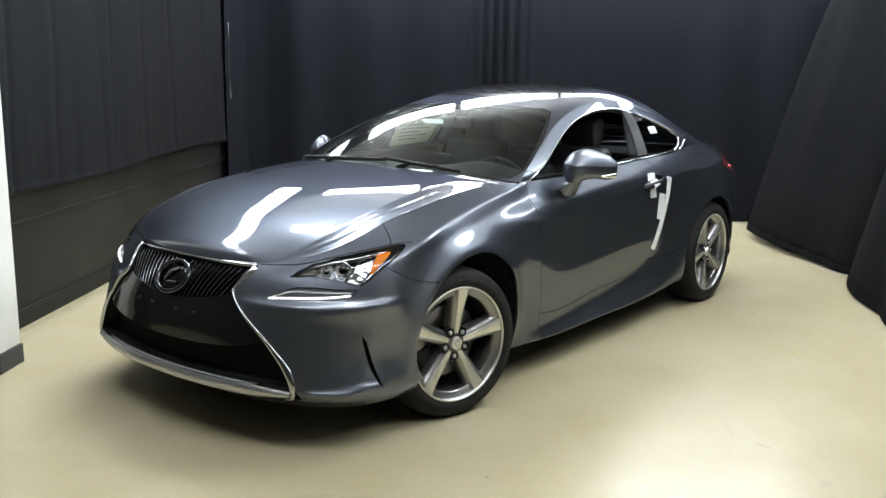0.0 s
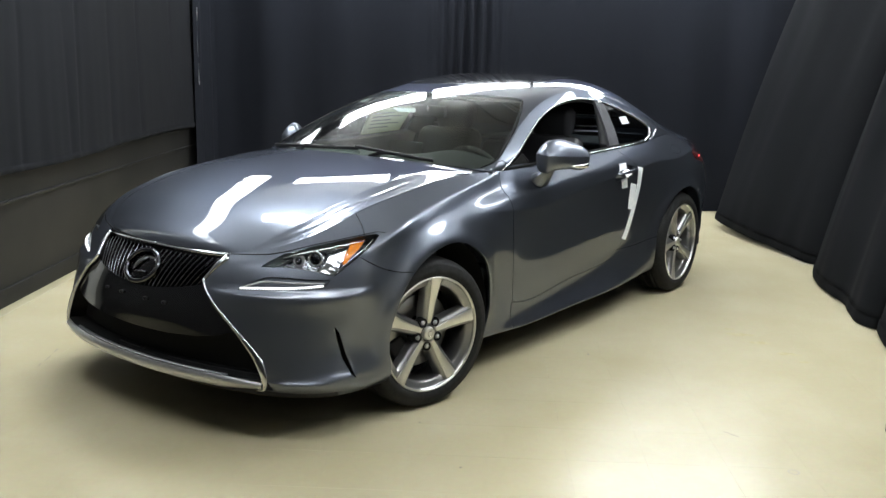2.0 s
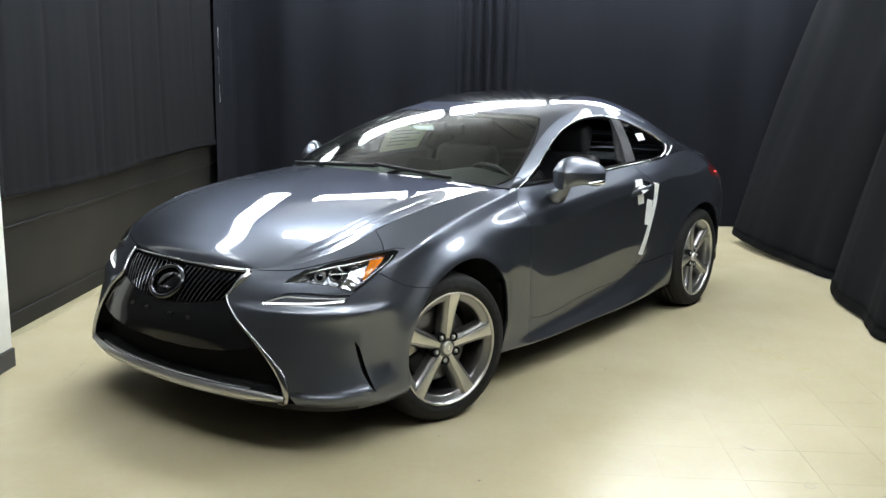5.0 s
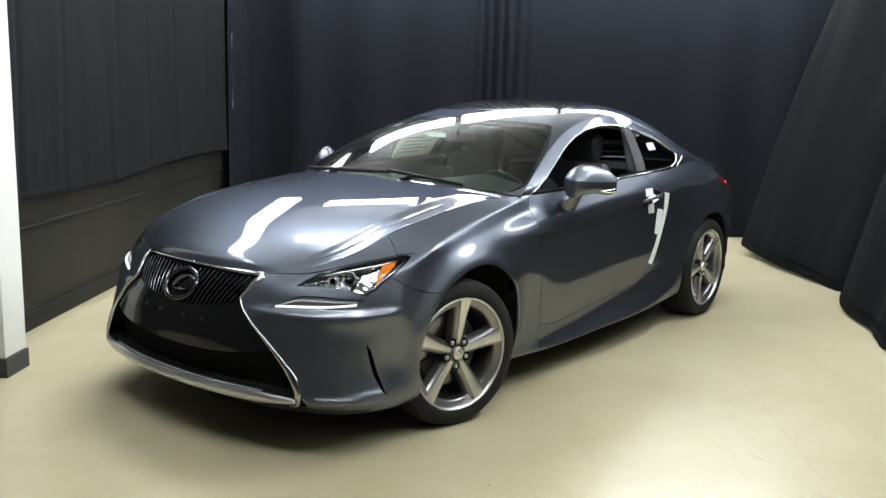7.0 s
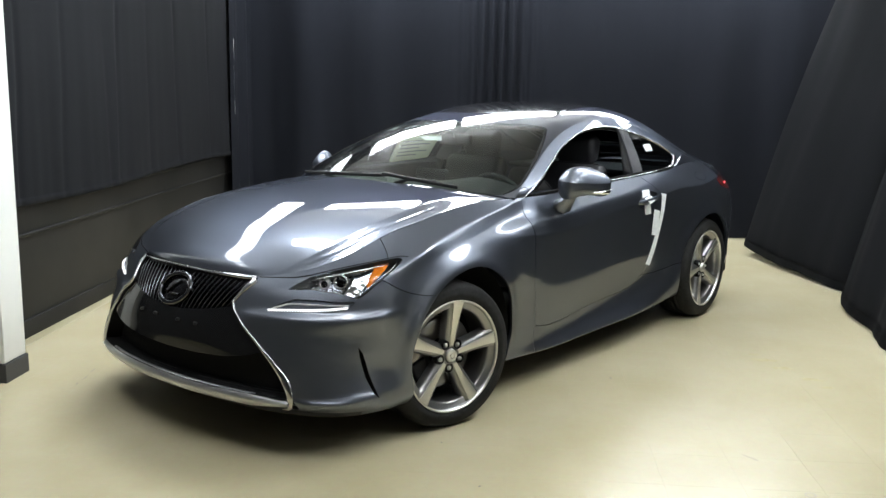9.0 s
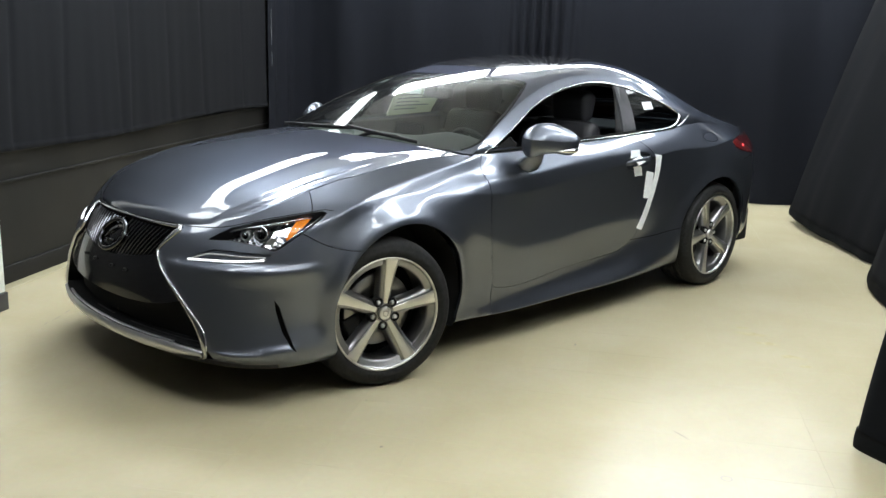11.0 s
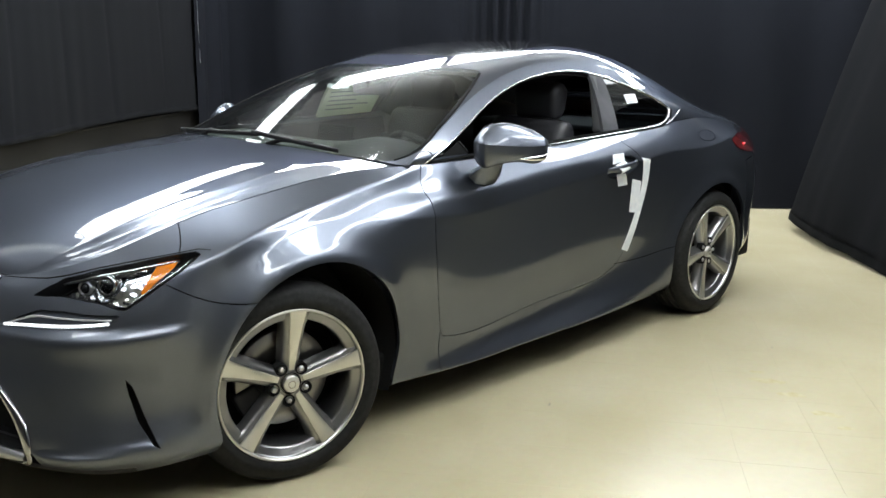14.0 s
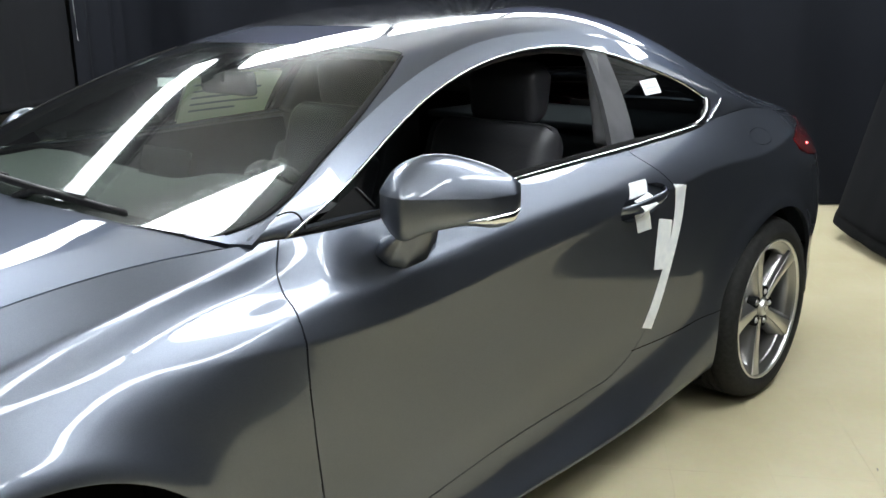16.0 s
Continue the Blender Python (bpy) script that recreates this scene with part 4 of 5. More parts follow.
def window_trim():
    arc = smooth_line([(-.715, .972), *WINDOW[1:], (-2.488, 1.092)], 60)
    foot = smooth_line([(-2.498, 1.086), (-2.47, 1.062), (-2.39, 1.026), (-2.30, 1.016), (-2.15, 1.0135), (-1.92, 1.0125), (-1.6, 1.001), (-1.39, .9955), (-1.0, .986), (-.735, .976)], 60)
    for mirror in (False, True):
        part("window_chrome", strip_on(glasshouse, on_glass(arc), [.006, .008, .009, .009], .005, OUT_GLASS, mirror, .001), CHROME, car, "polished chrome strip round the side windows")
        part("belt_seal", strip_on(glasshouse, on_glass(foot), [.016, .022, .024, .022, .008], .006, OUT_GLASS, mirror, .001), DARK, car, "black rubber belt seal")
        low = smooth_line([(-2.60, 1.083), (-2.50, 1.05), (-2.40, 1.017), (-2.30, 1.003), (-2.15, .999), (-1.92, .996), (-1.6, .985), (-1.39, .979), (-1.2, .976)], 60)
        uv = on_glass(low)
        uv[:, 1] = np.maximum(uv[:, 1], .004)
        part("belt_chrome", strip_on(glasshouse, uv, [.004, .010, .009, .004], .005, OUT_GLASS, mirror, .003), CHROME, car, "thin chrome belt strip ending in a kick-up")
        kick = smooth_line([(-2.488, 1.094), (-2.455, 1.062), (-2.405, 1.035), (-2.34, 1.024)], 12)
        part("corner_chrome", strip_on(glasshouse, on_glass(kick), [.012, .022, .016], .007, OUT_GLASS, mirror, .002), CHROME, car, "chrome corner of the quarter window")


def build_bonnet():
    pts, faces, owner = cut_sheet(np.linspace(0, 1, 60), np.linspace(-1, 1, 221), [])
    seam = (on_front(HEADLAMP)[5, 0] - HOOD_U[0]) / (HOOD_U[1] - HOOD_U[0])
    panel("bonnet", bonnet, pts, faces, PAINT, car, outward=OUT_HOOD, gap=.003, joined=lambda p: abs(p[1]) > 1 - 1e-4 and 1e-4 < p[0] < seam + .005)


build_top()
build_glasshouse()
build_bonnet()
window_trim()


def build_sail_panels():
    """The black sail panels at the front corners of the door windows, and the joint at the foot of the pillar."""
    for s in (1, -1):
        joint = smooth_line([(.082, .995), (.108, .85), (.124, .5), (.120, .2), (.112, .01)], 16)
        part("shut_line", strip_on(glasshouse, joint, [.003, .004, .004, .003], .0012, OUT_GLASS, s < 0), DARK, car, "dark joint at the foot of the pillar")
        sail = np.array([(-.79, .992), (-.905, 1.043), (-.935, .994)])
        patch("sail_panel", glasshouse, on_glass(straight_line(sail, .02)), DARK, car, OUT_GLASS, s < 0, -.002, "black sail panel behind the door mirror")
        rim = smooth_line([(-.935, 1.0), (-.920, 1.02), (-.905, 1.04)], 8)
        part("sail_edge", strip_on(glasshouse, on_glass(rim), [.006], .004, OUT_GLASS, s < 0), BLACK_PLASTIC, car)


build_sail_panels()


def cheek(points, thick, bevel):
    """A flat side shape in the x-z plane, thickened along y and rounded."""
    bm = bmesh.new()
    vs = [bm.verts.new((x, 0, z)) for x, z in points]
    f = bm.faces.new(vs)
    r = bmesh.ops.extrude_face_region(bm, geom=[f])
    bmesh.ops.translate(bm, verts=[v for v in r["geom"] if isinstance(v, bmesh.types.BMVert)], vec=(0, thick, 0))
    bmesh.ops.recalc_face_normals(bm, faces=bm.faces[:])
    if bevel:
        bmesh.ops.bevel(bm, geom=bm.edges[:], offset=bevel, segments=3, affect="EDGES", profile=.5)
    return bm


def shifted(bm, m):
    bmesh.ops.transform(bm, matrix=m, verts=bm.verts[:])
    return bm


def spoke_mesh(face):
    """One spoke along +x: the machined face, or the painted flank beneath it."""
    bm = bmesh.new()
    rows = []
    for i in range(9):
        t = i / 8
        x = .045 + .200 * t
        w = (.0095 + .0150 * t + .004 * t ** 6) if face else (.0275 + .0125 * t ** 1.5 + .013 * max(0, (t - .72) * 3.6) ** 2)
        y = -.012 + .020 * t ** 1.6
        if face:
            prof = [(-w, y - .006), (-w, y + .0035), (-w * .9, y + .0045), (w * .9, y + .0045), (w, y + .0035), (w, y - .006)]
        else:
            prof = [(-w * 1.25, y - .050), (-w * 1.12, y - .016), (-w * .8, y - .001), (w * .8, y - .001), (w * 1.12, y - .016), (w * 1.25, y - .050)]
        rows.append([bm.verts.new((x, yy, z)) for z, yy in prof])
    for a, b in zip(rows, rows[1:]):
        for k in range(5):
            bm.faces.new((a[k], a[k + 1], b[k + 1], b[k]))
    bm.faces.new(rows[0][::-1])
    bm.faces.new(rows[-1])
    bmesh.ops.recalc_face_normals(bm, faces=bm.faces[:])
    return bm


def wheel(x, y, z, spin, steer, outer):
    turn = pose(0, 0, 0) if outer > 0 else pose(0, 0, 0, 0, 0, 180)
    w = empty("wheel", pose(x, y, z, 0, 0, steer) @ turn @ pose(0, 0, 0, 0, -spin, 0))
    w.parent = car
    tyre = [(.250, .006), (.256, .017), (.262, .022), (.275, .0255), (.288, .026), (.291, .0235), (.305, .0225), (.318, .012), (.326, -.002), (.331, -.018), (.3335, -.035),
            (.3340, -.048), (.327, -.049), (.327, -.057), (.3345, -.058), (.335, -.083), (.328, -.084), (.328, -.094), (.335, -.095), (.335, -.122), (.328, -.123), (.328, -.133), (.3345, -.134),
            (.334, -.158), (.327, -.159), (.327, -.167), (.3335, -.168), (.331, -.195), (.318, -.218), (.29, -.231), (.262, -.228), (.250, -.21)]
    part("tyre", lathe(tyre, 120, True), RUBBER, w, "black low-profile tyre")
    rim = [(.2495, .010), (.2555, .014), (.256, .018), (.2535, .0205), (.2495, .020), (.2475, .014), (.2455, .008), (.241, .004), (.222, -.003), (.2165, -.007), (.2145, -.014), (.2165, -.05), (.220, -.09), (.224, -.17), (.246, -.20)]
    part("rim", lathe(rim, 120), ALLOY_DARK, w)
    part("rim_lip", lathe([(.2562, .017), (.2545, .0212), (.2490, .0208), (.2462, .0135)], 120), ALLOY, w, "machined rim edge")
    part("brake_disc", lathe([(.07, -.075), (.160, -.075), (.163, -.078), (.163, -.098), (.07, -.098)], 64, True), STEEL, w, "steel brake disc")
    part("wheel_back", lathe([(.0001, -.125), (.10, -.13), (.226, -.14)], 48), DARK, w)
    bm = cheek([(.085, -.055), (.165, -.075), (.178, 0), (.165, .075), (.085, .055)], .05, .012)
    part("brake_caliper", shifted(bm, pose(0, -.11, 0, 0, spin + 35, 0)), BLACK_PLASTIC, w, "dark brake caliper")
    hub = lathe([(.036, -.010), (.052, -.013), (.064, -.020), (.072, -.05)], 40)
    part("hub", hub, ALLOY_DARK, w)
    for i in range(5):
        m = pose(0, 0, 0, 0, -72 * i - 90, 0)
        flank = part("spoke", shifted(spoke_mesh(False), m), ALLOY_DARK, w)
        sharpen(part("spoke_face", shifted(spoke_mesh(True), m), ALLOY, flank, "machined bright spoke face"))
        a = math.radians(72 * i + 90 + 36)
        nut = lathe([(.0001, .005), (.006, .0045), (.0098, .001), (.0108, -.02)], 6)
        seat = lathe([(.0001, -.006), (.0150, -.006), (.0178, .0012), (.0205, .0005), (.022, -.03)], 24)
        c = (.059 * math.cos(a), -.008, .059 * math.sin(a))
        part("nut_seat", shifted(seat, pose(*c)), DARK, w)
        part("wheel_nut", shifted(nut, pose(*c)), SATIN, w)
    cap = part("centre_cap", lathe([(.0001, .0035), (.024, .003), (.0275, .0015), (.029, -.004), (.032, -.012)], 36), ALLOY, w)
    part("cap_ring", lathe([(.010, .0045), (.012, .0055), (.014, .0045)], 24, True), CHROME, cap)
    return w


wheel(0, .886, .333, 6, -13, 1)
wheel(-2.73, .898, .335, -22, 0, 1)
wheel(-.06, -.886, .335, 20, -13, -1)
wheel(-2.73, -.898, .335, 40, 0, -1)


def build_underside():
    for s in (1, -1):
        for cx, cz in (ARCH_F, ARCH_R):
            bm = bmesh.new()
            rows = []
            for i in range(41):
                a = radians(-25 + 230 * i / 40)
                rows.append([bm.verts.new((cx + dx + r * math.cos(a), s * yy, cz + r * math.sin(a))) for yy, r, dx in ((.845, .392, 0), (.78, .405, .03 if cx > -1 else 0), (.45, .405, .03 if cx > -1 else 0))])
            for a, b in zip(rows, rows[1:]):
                for k in range(2):
                    bm.faces.new((a[k], a[k + 1], b[k + 1], b[k]))
            bm.faces.new([r[2] for r in rows])
            part("wheel_liner", bm, DARK, car, "black wheel arch liner")
    part("underbody", box((-3.45, -.78, .19), (-3.12, .78, .42), .02), DARK, car)
    part("underbody", box((-2.34, -.80, .165), (-.41, .80, .30), .02), DARK, car)
    part("underbody", box((.37, -.70, .20), (.66, .70, .40), .02), DARK, car)
    part("underbody", box((-3.15, -.48, .20), (.4, .48, .30), .02), DARK, car)
    part("engine_bay", box((-.45, -.62, .30), (.60, .62, .66), .02), DARK, car)
    part("boot_floor", box((-3.55, -.60, .35), (-2.75, .60, .85), .02), DARK, car)


def soft(t, knots, values):
    return float((basis(knots, [t]) @ np.array(values))[0])


def build_mirror(mirror):
    f = FLIP if mirror else np.ones(3)
    a, b = np.array((-.862, .880, 1.050)), np.array((-1.112, 1.035, 1.030))
    axis = (b - a) / np.linalg.norm(b - a)
    across = np.cross((0, 0, 1), axis)
    across /= np.linalg.norm(across)
    root = empty("door_mirror")
    root.parent = car
    root["label"] = "grey door mirror with chrome-edged turn signal"
    if mirror:
        root.location = (.0, .03, -.03)

    def at(t, an, grow, round_, flat):
        c = a + (b - a) * t + np.array((0, 0, .012 * max(0, (t - .6) / .4) ** 2))
        blunt = min(1, (t / .10)) ** .5
        tip = min(1, max(0, (1 - t) / .08)) ** .5
        up = soft(t, (0, .10, .22, .36, .55, .75, .90, 1), (.004, .046, .070, .080, .077, .060, .036, .010))
        down = soft(t, (0, .05, .25, .40, .60, .90, 1), (.045, .074, .080, .069, .062, .062, .040))
        hw = soft(t, (0, .16, .5, .9, 1), (.056, .062, .058, .040, .030)) * blunt * tip
        ca, sa = math.cos(an), math.sin(an)
        zz = abs(sa) ** flat * (up if sa > 0 else -down)
        return c + across * hw * grow * abs(ca) ** round_ * (1 if ca > 0 else -1) + np.array((0, 0, zz * (grow if sa > 0 else 1)))

    def shell(lo, hi, grow, round_, flat):
        bm = bmesh.new()
        n, k = 56, 40
        rows = [[bm.verts.new(at(i / n, lo + (hi - lo) * j / (k - 1), grow, round_, flat) * f) for j in range(k)] for i in range(n + 1)]
        for r0, r1 in zip(rows, rows[1:]):
            for j in range(k - 1):
                bm.faces.new((r0[j], r0[j + 1], r1[j + 1], r1[j]))
        bmesh.ops.remove_doubles(bm, verts=bm.verts[:], dist=1e-5)
        bmesh.ops.recalc_face_normals(bm, faces=bm.faces[:])
        return bm
    part("mirror_cap", shell(0, math.pi, 1.0, 1.0, 1.8), PAINT, root)
    part("mirror_shell", shell(math.pi, 2 * math.pi, .965, .55, .75), PAINT, root)
    line = []
    for t in np.linspace(.56, .985, 16):
        level = a[2] + (b[2] - a[2]) * t + .012 * max(0, (t - .6) / .4) ** 2
        an = min(np.linspace(math.pi, 1.5 * math.pi, 60), key=lambda g: abs(at(t, g, .965, .55, .75)[2] - (level - .046)))
        line.append(at(t, an, .965, .55, .75) - across * .001)
    up = np.tile(-across * .96 + np.array((0, 0, -.28)), (16, 1))
    part("turn_signal", ribbon(line, up, [.003, .012, .018, .021, .021], .005, mirror), CHROME, root, "clear turn signal strip")
    foot = [(-.882, .914), (-.912, .940), (-.99, .951), (-1.060, .932), (-1.066, .897), (-1.02, .873), (-.955, .868), (-.908, .884)]
    bm = bmesh.new()
    low = [bm.verts.new(np.array((x, .818 + (.945 - z) * .48, z)) * f) for x, z in foot]
    top_ = [bm.verts.new(np.array((-.945 + (x + .955) * .62, .902, .966 + (z - .91) * .30)) * f) for x, z in foot]
    for i in range(len(foot)):
        j = (i + 1) % len(foot)
        bm.faces.new((low[i], low[j], top_[j], top_[i]))
    bm.faces.new(low)
    bm.faces.new(top_[::-1])
    bmesh.ops.recalc_face_normals(bm, faces=bm.faces[:])
    bmesh.ops.bevel(bm, geom=bm.edges[:], offset=.008, segments=2, affect="EDGES", profile=.5)
    part("mirror_foot", bm, PAINT, root)
    glass = shifted(lathe([(.0001, .0), (.055, .001), (.058, .004)], 24), Matrix.Translation(((a + b) / 2 + across * .050) * f) @ Vector((across * f)).to_track_quat("Y", "Z").to_matrix().to_4x4())
    part("mirror_glass", glass, CHROME, root, "mirror glass")


def build_handle(mirror):
    pts = smooth_line([(-1.752, .880, .858), (-1.775, .897, .863), (-1.85, .915, .872), (-1.93, .912, .881), (-1.968, .892, .886), (-1.985, .876, .888)], 22)
    bm = bmesh.new()
    rows = []
    for i, q in enumerate(pts):
        k = i / (len(pts) - 1)
        thick = .6 + .4 * math.sin(math.pi * k)
        ring_ = [(math.cos(c), math.sin(c)) for c in np.linspace(0, 2 * math.pi, 14, endpoint=False)]
        rows.append([bm.verts.new((q + np.array((0, .0085 * thick * c, .0165 * thick * s_ + .003 * c))) * (FLIP if mirror else 1)) for c, s_ in ring_])
    for r0, r1 in zip(rows, rows[1:]):
        for k in range(14):
            bm.faces.new((r0[k], r0[(k + 1) % 14], r1[(k + 1) % 14], r1[k]))
    bm.faces.new(rows[0])
    bm.faces.new(rows[-1])
    bmesh.ops.recalc_face_normals(bm, faces=bm.faces[:])
    part("door_handle", bm, PAINT, car, "body-coloured door handle")


RING = material("smoked_chrome", (.085, .085, .092), .10, 1.0)


def build_front_details():
    bm = lathe([(.0001, .012), (.03, .011), (.055, .006), (.068, -.004), (.070, -.03)], 48)
    for v in bm.verts:
        v.co.x *= 1.32
    m = Matrix.Translation((.798, 0, .632)) @ Vector((.80, 0, .60)).to_track_quat("Y", "Z").to_matrix().to_4x4()
    e = part("emblem_disc", shifted(bm, m), BLACK_GLOSS, car, "black domed badge disc")
    bm = bmesh.new()
    ringp = [(.094 * math.cos(a), .010, .070 * math.sin(a)) for a in np.linspace(0, 2 * math.pi, 49)]
    tube(bm, ringp, .0115, 12)
    part("emblem_ring", shifted(bm, m), RING, e, "chrome badge ring")
    bm = bmesh.new()
    tube(bm, [(-.020, .016, .038), (.012, .018, .006), (.030, .016, -.028)], .005, 8)
    tube(bm, [(.030, .016, -.028), (.0, .018, -.030), (-.045, .013, -.026)], .005, 8)
    part("emblem_mark", shifted(bm, m), RING, e, "smoked chrome badge mark")
    for y in (-.19, -.08, .08, .19):
        uv = on_front([(abs(y), .522)])
        p = side(uv)[0]
        c = Vector((p[0] - .004, y, p[2]))
        part("plate_clip", box(c - Vector((.006, .008, .006)), c + Vector((.006, .008, .006)), .003), BLACK_PLASTIC, car)


def build_cowl():
    def sheet(a, b):
        y = -.70 + 1.40 * a
        x0 = -.440 - .125 * (y / .7) ** 2
        return x0 - .10 * b, y, 1.000 - .026 * (y / .7) ** 2 - .016 + .014 * b
    part("cowl", grid_sheet(sheet, 30, 4), BLACK_PLASTIC, car, "black plastic cowl below the windscreen")
    for base, end, tip in (((-.475, .12, 1.005), (-.500, .26, 1.030), (-.545, .475, 1.008)), ((-.52, -.44, .998), (-.515, -.30, 1.022), (-.505, .02, 1.037))):
        bm = bmesh.new()
        tube(bm, [base, (np.array(base) + np.array(end)) / 2 + (0, 0, .012), end, (np.array(end) * .55 + np.array(tip) * .45) + (0, 0, .006)], [.011, .010, .008, .006], 8)
        w = part("wiper", bm, BLACK_PLASTIC, car, "black windscreen wiper")
        lo = np.array(tip) + (np.array(end) - np.array(tip)) * 2.0
        pts = [lo + (np.array(tip) - lo) * t + np.array((0, 0, -.004)) for t in np.linspace(0, 1, 12)]
        n = np.tile((.3, 0, .95), (12, 1))
        part("wiper_blade", ribbon(pts, n, [.010, .014, .009], .012), BLACK_PLASTIC, w)


def seat(y, x):
    s = empty("seat")
    s.parent = car
    s["label"] = "black leather bucket seat"
    back = cheek([(-.02, .0), (-.14, .02), (-.30, .52), (-.26, .60), (-.17, .58), (-.06, .25)], .46, .05)
    part("backrest", shifted(back, pose(x, y - .23, .47)), LEATHER, s)
    for d in (-.21, .21):
        part("bolster", shifted(cheek([(.0, .05), (-.10, .05), (-.24, .42), (-.16, .46), (-.06, .25)], .09, .03), pose(x + .03, y + d - .045, .47)), LEATHER, s)
    part("cushion", shifted(cheek([(.0, .0), (.50, .03), (.53, .12), (.42, .15), (.0, .10)], .48, .04), pose(x - .08, y - .24, .36)), LEATHER, s)
    part("headrest", shifted(cheek([(-.24, .60), (-.33, .62), (-.36, .76), (-.29, .80), (-.22, .76)], .26, .035), pose(x, y - .13, .44)), LEATHER, s)


def build_cabin():
    part("cabin_floor", box((-2.6, -.74, .28), (-.5, .74, .33)), DARK, car)

    def dash(a, b):
        y = -.70 + 1.40 * a
        hood = .045 * math.exp(-((y - .38) / .19) ** 2)
        prof = [(-.56, .955), (-.70, .975 + hood * .3), (-.86, .985 + hood), (-.95, .965 + hood), (-1.0, .90), (-.99, .78), (-.92, .62), (-.85, .45)]
        t = b * (len(prof) - 1)
        i = min(int(t), len(prof) - 2)
        (x0, z0), (x1, z1) = prof[i], prof[i + 1]
        return x0 + (x1 - x0) * (t - i) - .04 * (y / .7) ** 2, y, z0 + (z1 - z0) * (t - i)
    part("dashboard", grid_sheet(dash, 40, 21), TRIM, car, "dark grey dashboard")
    part("screen", shifted(box((-.006, -.115, -.045), (.006, .115, .045), .006), pose(-.915, 0, 1.005, 0, -18, 0)), BLACK_GLOSS, car, "black display screen")
    for s in (1, -1):
        def card(a, b):
            z = .34 + .645 * b
            x = -.72 - 1.18 * a
            return x, s * (.77 - .05 * math.sin(b * 3.1) - .03 * (1 - b)), z
        part("door_lining", grid_sheet(card, 20, 10), LEATHER, car, "black door lining")

        def rear_card(a, b):
            return -1.90 - .75 * a, s * (.76 - .02 * a), .40 + .62 * b
        part("side_lining", grid_sheet(rear_card, 8, 6), TRIM, car, "grey rear side lining")
        belt = smooth_line([(-2.01, s * .600, 1.215), (-1.97, s * .645, 1.11), (-1.93, s * .700, .98), (-1.90, s * .72, .70)], 20)
        n = np.tile((.35, -s * .9, .1), (20, 1))
        part("seat_belt", ribbon(belt, n, [.048], .002), BLACK_PLASTIC, car, "black seat belt")
        post = smooth_line([(-2.022, s * .612, 1.238), (-1.985, s * .66, 1.14), (-1.935, s * .72, .99)], 16)
        n = np.tile((.25, -s * .95, .15), (16, 1))
        part("pillar_cover", ribbon(post, n, [.10, .13, .15], .035), TRIM, car, "light grey inner centre pillar cover")
    seat(.37, -1.62)
    seat(-.37, -1.62)
    part("rear_seat", shifted(cheek([(.10, .36), (.12, .48), (-.28, .50), (-.46, .92), (-.58, .92), (-.46, .36)], 1.24, .05), pose(-2.12, -.62, 0)), LEATHER, car, "black leather rear bench")
    part("parcel_shelf", box((-3.12, -.62, .93), (-2.58, .62, .96), .01), TRIM, car)
    part("console", shifted(cheek([(-.98, .34), (-.96, .74), (-1.10, .66), (-1.72, .62), (-1.80, .34)], .22, .03), pose(0, -.11, 0)), BLACK_PLASTIC, car, "black centre console")
    w = empty("steering_wheel", pose(-1.055, .38, .865, 0, -66, 0))
    w.parent = car
    w["label"] = "dark grey steering wheel"
    bm = bmesh.new()
    tube(bm, [(.185 * math.cos(a), .185 * math.sin(a), 0) for a in np.linspace(0, 2 * math.pi, 41)], .0155, 10)
    part("steering_rim", bm, LEATHER, w)
    part("airbag_cover", shifted(cheek([(-.07, -.05), (.075, -.06), (.075, .06), (-.07, .05)], .03, .012), pose(0, 0, .01, 90, 0, 0)), TRIM, w)
    for a in (0, 180, 270):
        part("steering_spoke", shifted(box((.05, -.018, -.006), (.18, .018, .008), .005), pose(0, 0, 0, 0, 0, a + 90)), TRIM, w)
    part("steering_column", shifted(lathe([(.045, 0), (.06, .2), (.07, .32)], 20), pose(-1.03, .38, .86, 0, 0, 90 + 180) @ pose(0, 0, 0, -24, 0, 0)), BLACK_PLASTIC, car)
    m = part("rear_view_mirror", shifted(cheek([(-.016, -.030), (.018, -.034), (.022, .030), (-.012, .036)], .23, .012), pose(-1.135, -.115, 1.205)), BLACK_PLASTIC, car, "black rear-view mirror")
    bm = bmesh.new()
    tube(bm, [(-1.12, 0, 1.21), (-1.115, 0, 1.228), (-1.105, 0, 1.240)], .010, 8)
    part("mirror_stem", bm, BLACK_PLASTIC, m)


bm = bmesh.new()
bmesh.ops.create_uvsphere(bm, u_segments=12, v_segments=8, radius=.006)
_led = on_side([(-3.17, .873)])
_at = side(_led)[0] + normals(side, _led, OUT_SIDE)[0] * .002
part("tail_led", shifted(bm, pose(*_at)), glow("red_lamp", (1, .03, .03), 6.0), car, "small glowing red lamp")
build_underside()
for m_ in (False, True):
    build_mirror(m_)
    build_handle(m_)
build_front_details()
build_cowl()
build_cabin()


PALE_INK = material("faint_print", (.55, .56, .58), .7)


